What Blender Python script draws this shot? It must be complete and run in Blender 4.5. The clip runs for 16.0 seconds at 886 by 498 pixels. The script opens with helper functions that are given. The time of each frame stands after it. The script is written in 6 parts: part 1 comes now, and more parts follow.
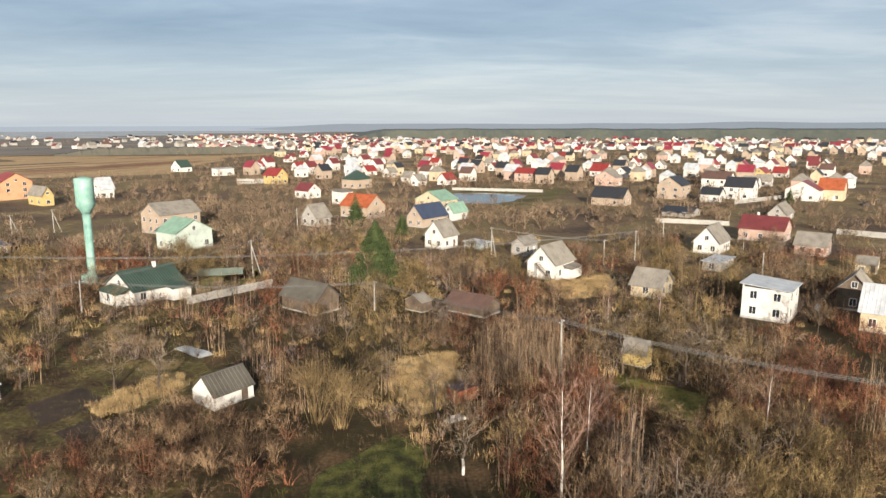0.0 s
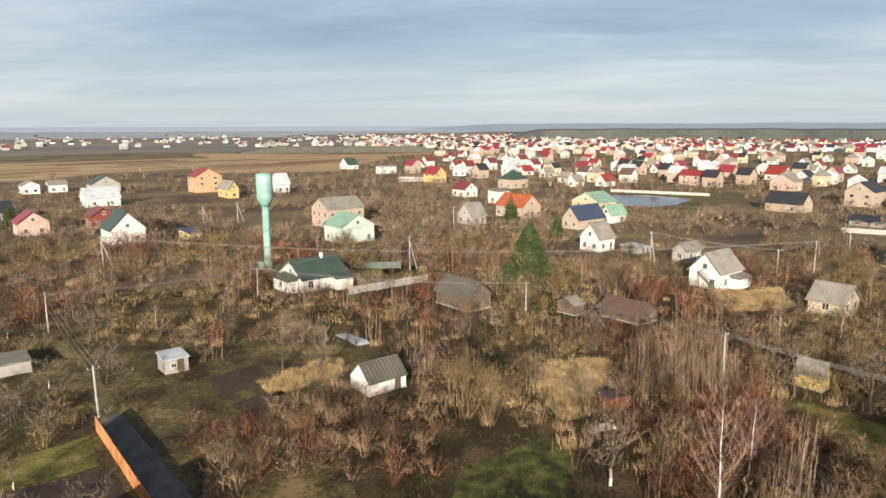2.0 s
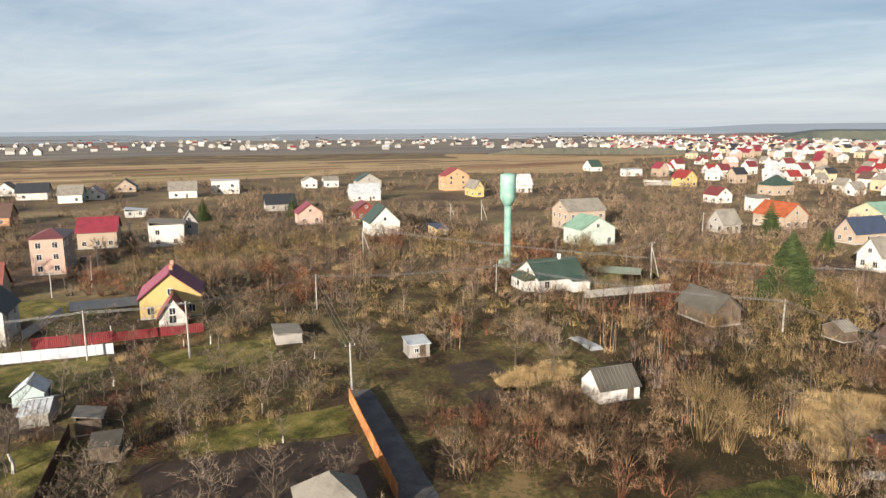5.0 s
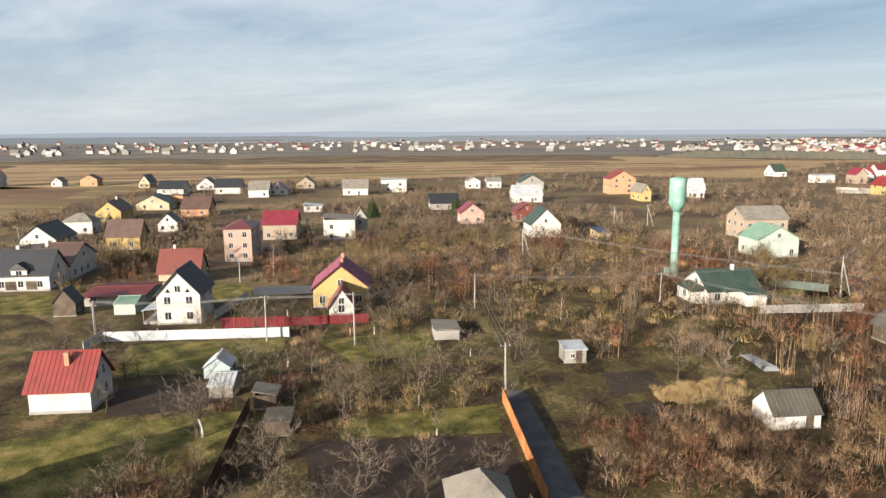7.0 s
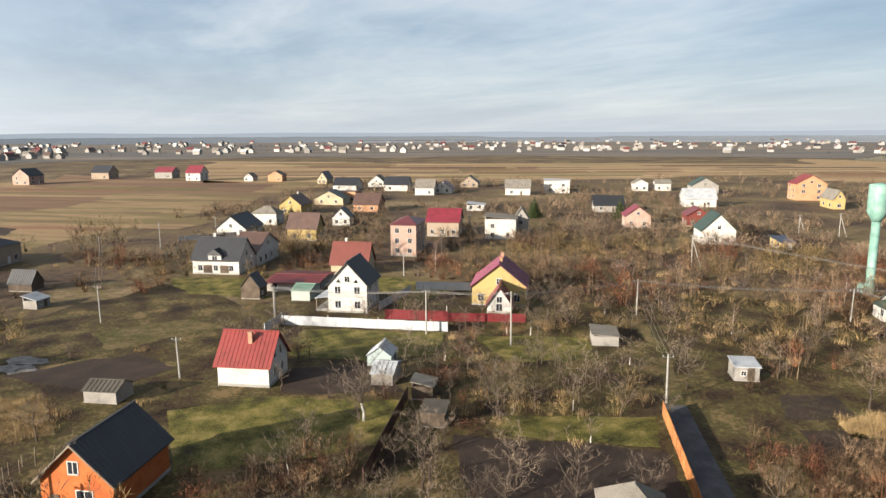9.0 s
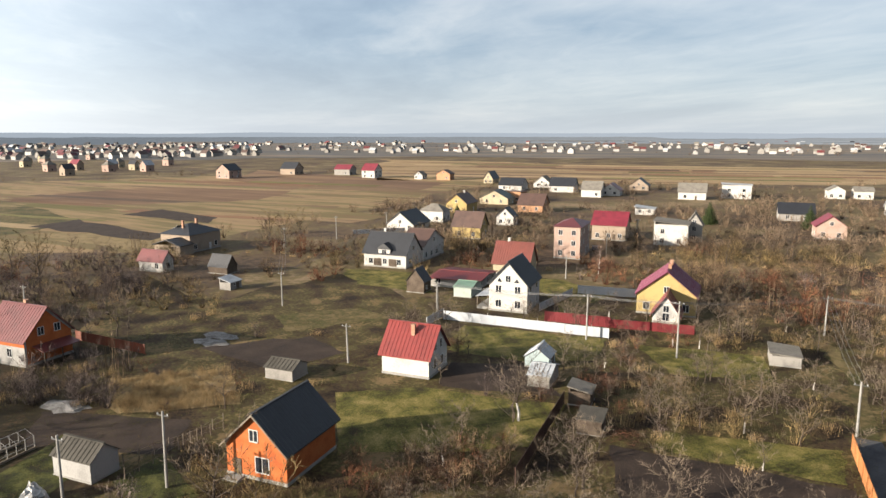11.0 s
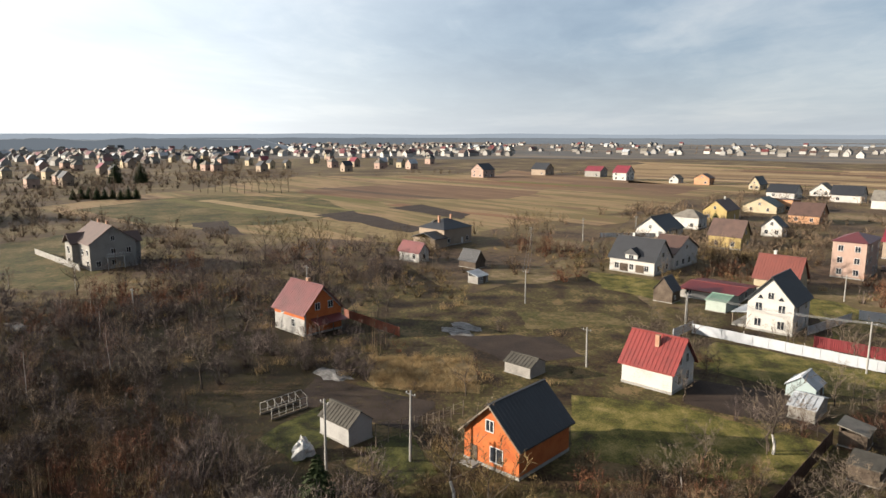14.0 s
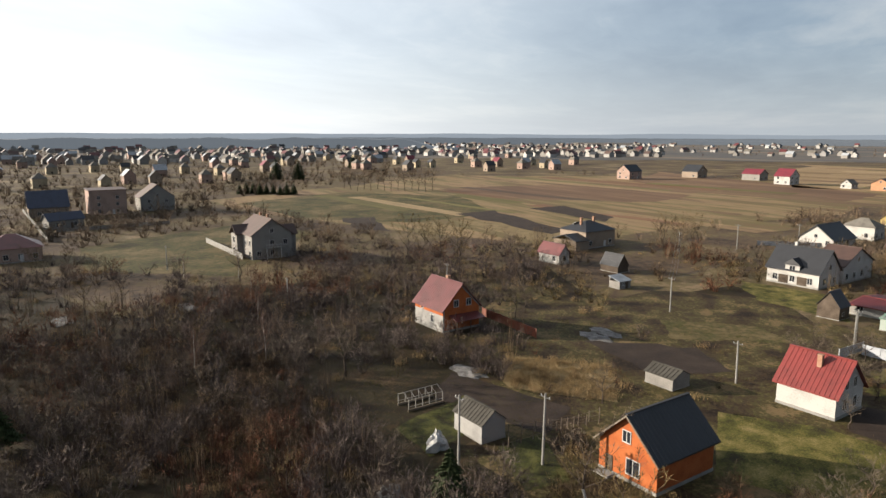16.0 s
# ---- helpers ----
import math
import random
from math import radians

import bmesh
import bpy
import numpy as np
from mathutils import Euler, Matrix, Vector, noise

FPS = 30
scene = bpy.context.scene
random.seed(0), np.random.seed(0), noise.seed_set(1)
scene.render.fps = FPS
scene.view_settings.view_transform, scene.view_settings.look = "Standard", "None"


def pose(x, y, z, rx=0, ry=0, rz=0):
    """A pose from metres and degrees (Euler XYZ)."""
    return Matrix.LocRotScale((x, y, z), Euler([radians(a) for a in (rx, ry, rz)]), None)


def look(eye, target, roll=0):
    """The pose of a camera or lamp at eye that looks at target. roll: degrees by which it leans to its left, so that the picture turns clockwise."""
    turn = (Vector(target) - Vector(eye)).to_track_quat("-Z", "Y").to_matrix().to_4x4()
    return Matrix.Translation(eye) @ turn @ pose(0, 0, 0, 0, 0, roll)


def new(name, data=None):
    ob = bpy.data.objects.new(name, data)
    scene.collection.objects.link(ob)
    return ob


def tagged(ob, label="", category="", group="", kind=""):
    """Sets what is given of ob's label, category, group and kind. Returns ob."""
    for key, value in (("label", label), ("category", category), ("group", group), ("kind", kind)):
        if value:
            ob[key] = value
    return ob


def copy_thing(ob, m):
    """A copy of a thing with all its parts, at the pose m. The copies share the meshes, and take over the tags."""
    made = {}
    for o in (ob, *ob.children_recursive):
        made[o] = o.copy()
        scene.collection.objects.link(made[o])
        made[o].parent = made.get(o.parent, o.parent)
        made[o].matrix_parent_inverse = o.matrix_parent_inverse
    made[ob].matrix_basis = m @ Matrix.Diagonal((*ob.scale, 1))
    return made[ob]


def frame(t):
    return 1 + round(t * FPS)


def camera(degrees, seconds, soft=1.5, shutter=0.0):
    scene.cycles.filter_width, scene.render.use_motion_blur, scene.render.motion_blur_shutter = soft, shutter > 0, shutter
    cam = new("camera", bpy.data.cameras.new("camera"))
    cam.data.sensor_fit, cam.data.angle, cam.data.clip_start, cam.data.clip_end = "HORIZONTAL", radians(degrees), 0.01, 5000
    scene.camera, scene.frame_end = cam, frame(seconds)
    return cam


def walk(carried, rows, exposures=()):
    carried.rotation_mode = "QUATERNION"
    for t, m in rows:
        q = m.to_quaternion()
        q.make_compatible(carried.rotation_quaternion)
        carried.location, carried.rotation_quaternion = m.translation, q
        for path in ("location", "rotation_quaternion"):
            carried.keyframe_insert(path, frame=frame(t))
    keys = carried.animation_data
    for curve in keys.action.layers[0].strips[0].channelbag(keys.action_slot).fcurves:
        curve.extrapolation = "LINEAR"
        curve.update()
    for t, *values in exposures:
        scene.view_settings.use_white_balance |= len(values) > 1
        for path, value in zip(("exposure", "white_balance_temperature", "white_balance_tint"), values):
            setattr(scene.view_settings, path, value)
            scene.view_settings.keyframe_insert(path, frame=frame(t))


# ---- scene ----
# The camera hangs at one place above the gardens and turns to its left.
HEIGHT = 33.0
cam = camera(66.48, 16.0, soft=1.5)
TURNS = [
    (0.0, 0.000, -10.269, -0.106),
    (0.5, 2.966, -10.292, -0.077),
    (1.0, 6.379, -10.286, -0.123),
    (1.5, 9.780, -10.278, -0.119),
    (2.0, 13.177, -10.250, -0.146),
    (2.5, 16.560, -10.208, -0.228),
    (3.0, 19.948, -10.184, -0.225),
    (3.5, 23.388, -10.149, -0.348),
    (4.0, 26.747, -10.103, -0.380),
    (6.5, 43.724, -9.889, -0.393),
    (7.0, 47.150, -9.831, -0.328),
    (7.5, 50.583, -9.795, -0.336),
    (8.0, 54.016, -9.759, -0.344),
    (8.5, 57.410, -9.731, -0.387),
    (9.0, 60.840, -9.751, -0.261),
    (11.5, 78.194, -9.656, -0.019),
    (12.0, 81.624, -9.639, -0.025),
    (12.5, 85.085, -9.631, -0.023),
    (13.0, 88.562, -9.599, -0.017),
    (13.5, 92.082, -9.602, 0.003),
    (14.0, 95.605, -9.606, 0.092),
    (14.5, 99.133, -9.622, 0.085),
    (15.0, 102.563, -9.630, 0.112),
    (15.5, 105.380, -9.626, 0.153),
    (16.0, 107.571, -9.623, 0.178),
]
walk(cam, [(t, pose(0, 0, HEIGHT, 90 + pitch, 0, yaw) @ pose(0, 0, 0, 0, 0, roll)) for t, yaw, pitch, roll in TURNS],
     exposures=[(0.0, 1.74), (7.0, 1.84), (12.5, 1.82), (16.0, 1.48)])

# ---- sky and sun ----
SUN_ANGLE = radians(-84)          # direction to the sun on the plan
SUN_UP = radians(15)
sun_dir = Vector((math.cos(SUN_ANGLE) * math.cos(SUN_UP), math.sin(SUN_ANGLE) * math.cos(SUN_UP), math.sin(SUN_UP)))
sun = new("sun", bpy.data.lights.new("sun", "SUN"))
sun.data.energy, sun.data.angle, sun.data.color = 5.0, radians(0.6), (1.0, 0.88, 0.73)
sun.matrix_world = look((0, 0, 200), Vector((0, 0, 200)) - sun_dir)


def nodes_of(tree):
    tree.nodes.clear()

    def make(kind, inputs=None, **settings):
        n = tree.nodes.new(kind)
        for k, v in settings.items():
            setattr(n, k, v)
        for k, v in (inputs or {}).items():
            if hasattr(v, "is_output"):
                tree.links.new(v, n.inputs[k])
            else:
                n.inputs[k].default_value = v
        return n
    return make


def ramp(make, fac, *stops):
    n = make("ShaderNodeValToRGB", {"Fac": fac})
    els = n.color_ramp.elements
    while len(els) < len(stops):
        els.new(0.5)
    for e, (p, c) in zip(els, stops):
        e.position, e.color = p, (*c, 1) if len(c) == 3 else c
    return n.outputs["Color"]


def mix(make, fac, a, b, blend="MIX"):
    n = make("ShaderNodeMix", data_type="RGBA", blend_type=blend)
    ins = [n.inputs[0], n.inputs[6], n.inputs[7]]
    for socket, v in zip(ins, (fac, a, b)):
        if hasattr(v, "is_output"):
            n.id_data.links.new(v, socket)
        else:
            socket.default_value = v if isinstance(v, (int, float)) else (*v, 1)[:4]
    return n.outputs[2]


world = bpy.data.worlds.new("sky")
scene.world = world
world.use_nodes = True
make = nodes_of(world.node_tree)
sky = make("ShaderNodeTexSky", sky_type="NISHITA", sun_disc=False, sun_elevation=SUN_UP, sun_rotation=math.pi / 2 - SUN_ANGLE,
           air_density=1.0, dust_density=1.2, ozone_density=1.5)
coord = make("ShaderNodeTexCoord").outputs["Generated"]
parts_ = make("ShaderNodeSeparateXYZ", {0: coord})
up = make("ShaderNodeMath", {0: parts_.outputs[2], 1: 0.0}, operation="MAXIMUM").outputs[0]
flat = make("ShaderNodeMath", {0: up, 1: 0.07}, operation="ADD").outputs[0]
cx = make("ShaderNodeMath", {0: parts_.outputs[0], 1: flat}, operation="DIVIDE").outputs[0]
cy = make("ShaderNodeMath", {0: parts_.outputs[1], 1: flat}, operation="DIVIDE").outputs[0]
plane = make("ShaderNodeCombineXYZ", {0: cx, 1: cy, 2: 0.0}).outputs[0]
turned = make("ShaderNodeMapping", {0: plane, "Rotation": (0, 0, radians(25)), "Scale": (0.55, 1.0, 1)}).outputs[0]
n1 = make("ShaderNodeTexNoise", {"Vector": turned, "Scale": 0.38, "Detail": 7.0, "Roughness": 0.55, "Distortion": 0.4}).outputs["Fac"]
n2 = make("ShaderNodeTexNoise", {"Vector": turned, "Scale": 2.4, "Detail": 5.0, "Roughness": 0.6, "Distortion": 0.8}).outputs["Fac"]
both = make("ShaderNodeMath", {0: n1, 1: make("ShaderNodeMath", {0: n2, 1: 0.2}, operation="MULTIPLY").outputs[0]}, operation="ADD").outputs[0]
cloud = ramp(make, both, (0.42, (0.28, 0.38, 0.52)), (0.58, (0.41, 0.52, 0.65)), (0.70, (0.60, 0.68, 0.77)), (0.84, (0.84, 0.87, 0.90)))
low = ramp(make, parts_.outputs[2], (0.0, (1, 1, 1)), (0.13, (0, 0, 0)))
cloud = mix(make, make("ShaderNodeMath", {0: low, 1: 0.75}, operation="MULTIPLY").outputs[0], cloud, (0.76, 0.82, 0.88))
high = ramp(make, parts_.outputs[2], (0.33, (0, 0, 0)), (0.85, (1, 1, 1)))
cloud = mix(make, high, cloud, (0.13, 0.19, 0.29))
toward = make("ShaderNodeVectorMath", {0: coord, 1: tuple(sun_dir)}, operation="DOT_PRODUCT").outputs["Value"]
glow = ramp(make, make("ShaderNodeMapRange", {"Value": toward, 1: -0.35, 2: 1.0}).outputs[0], (0.0, (0, 0, 0)), (0.15, (0.06, 0.06, 0.06)), (0.28, (0.21, 0.21, 0.205)), (0.41, (0.46, 0.455, 0.44)), (0.53, (0.70, 0.69, 0.67)), (0.67, (1.0, 0.98, 0.94)), (0.80, (1.05, 1.0, 0.95)), (1.0, (1.1, 1.0, 0.9)))
cloud = mix(make, 1.0, cloud, glow, "ADD")
bg1 = make("ShaderNodeBackground", {"Color": sky.outputs[0], "Strength": 0.05}).outputs[0]
bg2 = make("ShaderNodeBackground", {"Color": cloud, "Strength": 0.275}).outputs[0]
make("ShaderNodeOutputWorld", {0: make("ShaderNodeMixShader", {0: 0.85, 1: bg1, 2: bg2}).outputs[0]})

# ---- materials ----


def surface(name, *colours, scale=1.0, rough=0.8, metal=0.0, bump=0.3, fine=None, stretch=None, spread=0.25, rnd=0.0, rot=0.0, island=False, glow=0.0, dim=0.5):
    """A rough surface whose colours mix by two sizes of noise; rnd varies it from object to object."""
    m = bpy.data.materials.new(name)
    m.use_nodes = True
    make = nodes_of(m.node_tree)
    where = make("ShaderNodeNewGeometry").outputs["Position"]
    if stretch:
        where = make("ShaderNodeMapping", {0: where, "Rotation": (0, 0, radians(-rot))}).outputs[0]
        where = make("ShaderNodeMapping", {0: where, "Scale": stretch}).outputs[0]
    big = make("ShaderNodeTexNoise", {"Vector": where, "Scale": scale, "Detail": 4.0, "Roughness": 0.6}).outputs["Fac"]
    small = make("ShaderNodeTexNoise", {"Vector": where, "Scale": fine or scale * 9, "Detail": 3.0, "Roughness": 0.7}).outputs["Fac"]
    fac = make("ShaderNodeMix", {0: 0.38, 2: big, 3: small}, data_type="FLOAT").outputs[0]
    colours = [tuple(v * dim for v in c) for c in colours]
    k = len(colours)
    stops = [(0.5 - spread / 2 + spread * i / max(1, k - 1), c) for i, c in enumerate(colours)]
    colour = ramp(make, fac, *stops) if k > 1 else colours[0]
    if rnd:
        r = make("ShaderNodeNewGeometry").outputs["Random Per Island"] if island else make("ShaderNodeObjectInfo").outputs["Random"]
        v = make("ShaderNodeMapRange", {"Value": r, 3: 1 - rnd, 4: 1 + rnd}).outputs[0]
        colour = make("ShaderNodeHueSaturation", {"Value": v, "Color": colour}).outputs[0] if k > 1 else make("ShaderNodeHueSaturation", {"Value": v, "Color": (*colour, 1)}).outputs[0]
    b = make("ShaderNodeBsdfPrincipled", {"Roughness": rough, "Metallic": metal, "Specular IOR Level": 0.5 if rough < 0.7 else 0.12})
    # bluish emission that imitates distance haze on the far woods and hills
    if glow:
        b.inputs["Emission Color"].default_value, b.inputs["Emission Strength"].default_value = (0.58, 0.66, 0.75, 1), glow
    if hasattr(colour, "is_output"):
        m.node_tree.links.new(colour, b.inputs["Base Color"])
    else:
        b.inputs["Base Color"].default_value = (*colour, 1)
    if bump:
        m.node_tree.links.new(make("ShaderNodeBump", {"Height": small, "Strength": bump, "Distance": 0.03}).outputs[0], b.inputs["Normal"])
    make("ShaderNodeOutputMaterial", {0: b.outputs[0]})
    return m


def tinted(c, f):
    return tuple(x * f for x in c)


def wall_paint(name, c, dirt=0.72):
    return surface(name, tinted(c, dirt), c, tinted(c, 1.04), scale=0.35, fine=6.0, rough=0.85, bump=0.15, spread=0.3, dim=0.46)


def roofing(name, c, rough=0.5, metal=0.0):
    return surface(name, tinted(c, 0.65), c, tinted(c, 1.2), scale=0.5, fine=5.0, rough=rough, metal=metal, bump=0.2, spread=0.3)


GROUND = surface("ground_earth", (0.014, 0.009, 0.006), (0.04, 0.024, 0.013), (0.04, 0.034, 0.014), (0.10, 0.062, 0.032), (0.17, 0.11, 0.055), scale=0.13, fine=2.6, bump=1.0, spread=0.32)
LAWN = surface("lawn_grass", (0.045, 0.034, 0.018), (0.10, 0.10, 0.024), (0.22, 0.19, 0.052), (0.37, 0.28, 0.12), scale=0.3, fine=5.0, bump=1.0, spread=0.25)
MEADOW = surface("meadow_grass", (0.062, 0.05, 0.023), (0.095, 0.092, 0.03), (0.15, 0.115, 0.05), (0.23, 0.175, 0.085), scale=0.07, fine=0.8, bump=0.6, spread=0.18)
SOIL = surface("dug_soil", (0.035, 0.026, 0.022), (0.06, 0.043, 0.034), (0.09, 0.065, 0.048), scale=0.25, fine=4.0, bump=1.0, spread=0.3)
STRAW = surface("dry_straw", (0.17, 0.12, 0.06), (0.30, 0.22, 0.11), (0.38, 0.29, 0.15), scale=0.3, fine=4.0, bump=1.0, spread=0.3)
STRAW_FIELD = surface("straw_field", (0.24, 0.155, 0.08), (0.48, 0.34, 0.185), (0.34, 0.235, 0.125), (0.55, 0.40, 0.23), scale=0.03, fine=0.13, bump=0.0, spread=0.2, stretch=(0.1, 1.0, 1), rot=60)
STRIPE_FIELD = surface("fallow_strips", (0.12, 0.075, 0.048), (0.23, 0.145, 0.082), (0.21, 0.17, 0.075), (0.40, 0.275, 0.15), (0.18, 0.115, 0.068), (0.28, 0.21, 0.105), scale=0.035, fine=0.15, bump=0.0, spread=0.36, stretch=(0.12, 1.0, 1), rot=46)
TURF = surface("garden_turf", (0.028, 0.018, 0.011), (0.075, 0.048, 0.026), (0.10, 0.088, 0.03), (0.24, 0.165, 0.08), scale=0.16, fine=1.8, bump=1.0, spread=0.2)
FALLOW = surface("fallow_brown", (0.14, 0.085, 0.055), (0.23, 0.14, 0.085), (0.34, 0.225, 0.13), scale=0.03, fine=0.2, bump=0, spread=0.3, stretch=(0.12, 1.0, 1), rot=46)
SCRUB = surface("rough_scrub", (0.07, 0.05, 0.035), (0.15, 0.10, 0.065), (0.17, 0.135, 0.06), (0.30, 0.215, 0.13), scale=0.03, fine=0.5, bump=0.6, spread=0.2)
GARDEN_GRASS = surface("green_garden_grass", (0.03, 0.026, 0.012), (0.06, 0.068, 0.018), (0.13, 0.125, 0.036), scale=0.5, fine=5.0, bump=1.0, spread=0.18)
ASPHALT = surface("worn_asphalt", (0.06, 0.062, 0.07), (0.10, 0.10, 0.11), (0.15, 0.15, 0.155), scale=0.4, fine=7.0, bump=0.4, spread=0.3)
WHITE = wall_paint("white_render", (0.72, 0.70, 0.66))
CREAM = wall_paint("cream_render", (0.62, 0.52, 0.36))
YELLOW = wall_paint("yellow_render", (0.58, 0.44, 0.19))
BEIGE = wall_paint("beige_brick", (0.45, 0.36, 0.28))
PINK = wall_paint("pinkish_brick", (0.56, 0.40, 0.33))
PEACH = wall_paint("peach_render", (0.64, 0.36, 0.21))
MINT = wall_paint("mint_render", (0.52, 0.60, 0.54))
GREYW = wall_paint("grey_render", (0.40, 0.38, 0.35))
BLOCK = wall_paint("grey_block", (0.50, 0.49, 0.47))
MAROONW = wall_paint("dark_red_render", (0.22, 0.06, 0.05))
GLASSY = wall_paint("pale_plastic", (0.45, 0.55, 0.56))
WOOD = surface("weathered_planks", (0.14, 0.11, 0.08), (0.26, 0.21, 0.16), (0.34, 0.29, 0.23), scale=0.5, fine=7.0, spread=0.3)
DARKWOOD = surface("dark_planks", (0.06, 0.045, 0.035), (0.13, 0.10, 0.075), (0.18, 0.14, 0.11), scale=0.5, fine=7.0, spread=0.3)
BRICK_ORANGE = surface("orange_brick", (0.40, 0.10, 0.035), (0.56, 0.16, 0.05), (0.62, 0.20, 0.07), scale=0.6, fine=9.0, rough=0.85, bump=0.4, spread=0.3)
ROOF_BLACK = roofing("black_roof", (0.022, 0.024, 0.030), 0.55)
ROOF_RED = roofing("red_metal_roof", (0.25, 0.03, 0.024), 0.45)
ROOF_MAROON = roofing("maroon_metal_roof", (0.17, 0.035, 0.035), 0.45)
ROOF_RUST = roofing("rusty_red_roof", (0.19, 0.04, 0.026), 0.6)
ROOF_PURPLE = roofing("purple_metal_roof", (0.17, 0.022, 0.06), 0.4)
ROOF_CRIMSON = roofing("crimson_metal_roof", (0.24, 0.026, 0.042), 0.45)
ROOF_ORANGE = roofing("orange_tile_roof", (0.36, 0.10, 0.045), 0.7)
ROOF_BROWN = roofing("brown_tile_roof", (0.11, 0.06, 0.045), 0.6)
ROOF_GREEN = roofing("dark_green_roof", (0.038, 0.068, 0.05), 0.5)
ROOF_MINT = roofing("light_green_roof", (0.22, 0.36, 0.27), 0.5)
ROOF_NAVY = roofing("navy_roof", (0.04, 0.055, 0.10), 0.5)
ROOF_SLATE = roofing("dark_slate_roof", (0.10, 0.093, 0.08), 0.9)
ROOF_GREY = roofing("grey_slate_roof", (0.25, 0.23, 0.20), 0.85)
ROOF_LIGHT = roofing("pale_zinc_roof", (0.48, 0.51, 0.54), 0.5)
WHITE_SHEET = surface("white_sheet", (0.46, 0.49, 0.53), (0.58, 0.61, 0.65), scale=0.5, rough=0.5, bump=0.1)
RED_SHEET = surface("red_sheet", (0.15, 0.010, 0.015), (0.22, 0.016, 0.022), scale=0.5, rough=0.5, bump=0.1)
ORANGE_SHEET = surface("orange_sheet", (0.36, 0.13, 0.035), (0.48, 0.20, 0.06), scale=0.5, rough=0.6, bump=0.2)
BROWN_SHEET = surface("brown_sheet", (0.055, 0.026, 0.018), (0.085, 0.04, 0.026), scale=0.5, rough=0.5, bump=0.1)
RUST_SHEET = surface("rust_sheet", (0.20, 0.05, 0.025), (0.33, 0.09, 0.04), scale=0.5, rough=0.6, bump=0.2)
CONCRETE = surface("concrete", (0.32, 0.31, 0.29), (0.45, 0.44, 0.41), scale=0.5, rough=0.9, bump=0.3)
TOWER_PAINT = surface("faded_teal_paint", (0.15, 0.31, 0.27), (0.22, 0.42, 0.36), (0.33, 0.50, 0.44), scale=0.6, fine=5.0, rough=0.6, bump=0.15, spread=0.3)
FRAME = surface("white_frame", (0.70, 0.70, 0.68), rough=0.5, bump=0)
GLASS = surface("dark_pane", (0.03, 0.035, 0.045), rough=0.08, bump=0)
SHEETING = surface("plastic_sheeting", (0.38, 0.38, 0.37), (0.62, 0.61, 0.58), (0.72, 0.71, 0.69), scale=1.5, fine=7, rough=0.5, bump=0.8, spread=0.3)
ASH = surface("pale_ash", (0.10, 0.09, 0.085), (0.26, 0.25, 0.24), (0.42, 0.41, 0.40), scale=0.8, fine=6, bump=0.8, spread=0.3)
ROOF_NAVY_LIGHT = surface("blue_plastic", (0.12, 0.24, 0.36), (0.16, 0.30, 0.44), scale=1.0, rough=0.5, bump=0)
WIRE = surface("wire", (0.10, 0.10, 0.10), rough=0.6, bump=0)
CHIMNEY = surface("chimney_brick", (0.42, 0.20, 0.12), (0.55, 0.36, 0.26), scale=1.5, bump=0.3)
BARK = surface("bark", (0.06, 0.045, 0.035), (0.14, 0.11, 0.085), scale=3.0, bump=0.5, rnd=0.2)
BARK_WHITE = surface("birch_bark", (0.22, 0.20, 0.18), (0.66, 0.63, 0.58), (0.75, 0.72, 0.68), scale=2.5, bump=0.2, spread=0.3)
TWIG_GREY = surface("grey_brown_twigs", (0.11, 0.085, 0.066), (0.30, 0.235, 0.17), scale=0.3, bump=0, rnd=0.3)
TWIG_OLIVE = surface("olive_twigs", (0.028, 0.021, 0.012), (0.14, 0.10, 0.045), (0.42, 0.30, 0.14), scale=0.3, bump=0, rnd=0.35, island=True, spread=0.24)
TWIG_MAUVE = surface("grey_mauve_twigs", (0.026, 0.02, 0.019), (0.12, 0.09, 0.08), (0.36, 0.285, 0.25), scale=0.3, bump=0, rnd=0.3, island=True, spread=0.24)
TWIG_RED = surface("russet_twigs", (0.026, 0.012, 0.009), (0.14, 0.06, 0.034), (0.40, 0.18, 0.095), scale=0.3, bump=0, rnd=0.35, island=True, spread=0.24)
TWIG_BROWN = surface("brown_twigs", (0.026, 0.017, 0.012), (0.13, 0.083, 0.05), (0.44, 0.30, 0.18), scale=0.28, bump=0, rnd=0.35, island=True, spread=0.22)
TWIG_FAR = surface("far_twigs", (0.07, 0.052, 0.038), (0.18, 0.128, 0.086), (0.36, 0.26, 0.17), scale=0.08, bump=0, rnd=0.3, island=True, spread=0.24)
TWIG_PALE = surface("pale_brown_stems", (0.09, 0.062, 0.043), (0.25, 0.175, 0.115), (0.44, 0.33, 0.22), scale=0.3, bump=0, rnd=0.35, island=True, spread=0.3)
TWIG_STRAW = surface("dry_reeds", (0.26, 0.175, 0.085), (0.60, 0.43, 0.22), scale=0.3, bump=0, rnd=0.35, island=True)
TWIG_BIRCH = surface("birch_twigs", (0.20, 0.12, 0.09), (0.30, 0.20, 0.16), scale=0.2, bump=0, rnd=0.2)
NEEDLE = surface("spruce_needles", (0.028, 0.044, 0.017), (0.075, 0.10, 0.036), scale=0.6, fine=4.0, bump=0, rnd=0.2, island=True)
FAR_WOOD = surface("far_woods", (0.045, 0.05, 0.045), (0.085, 0.085, 0.07), (0.11, 0.10, 0.08), scale=0.01, fine=0.15, bump=0, spread=0.3)
WATER = surface("pond_water", (0.03, 0.04, 0.05), rough=0.06, bump=0.05)

# ---- builders ----


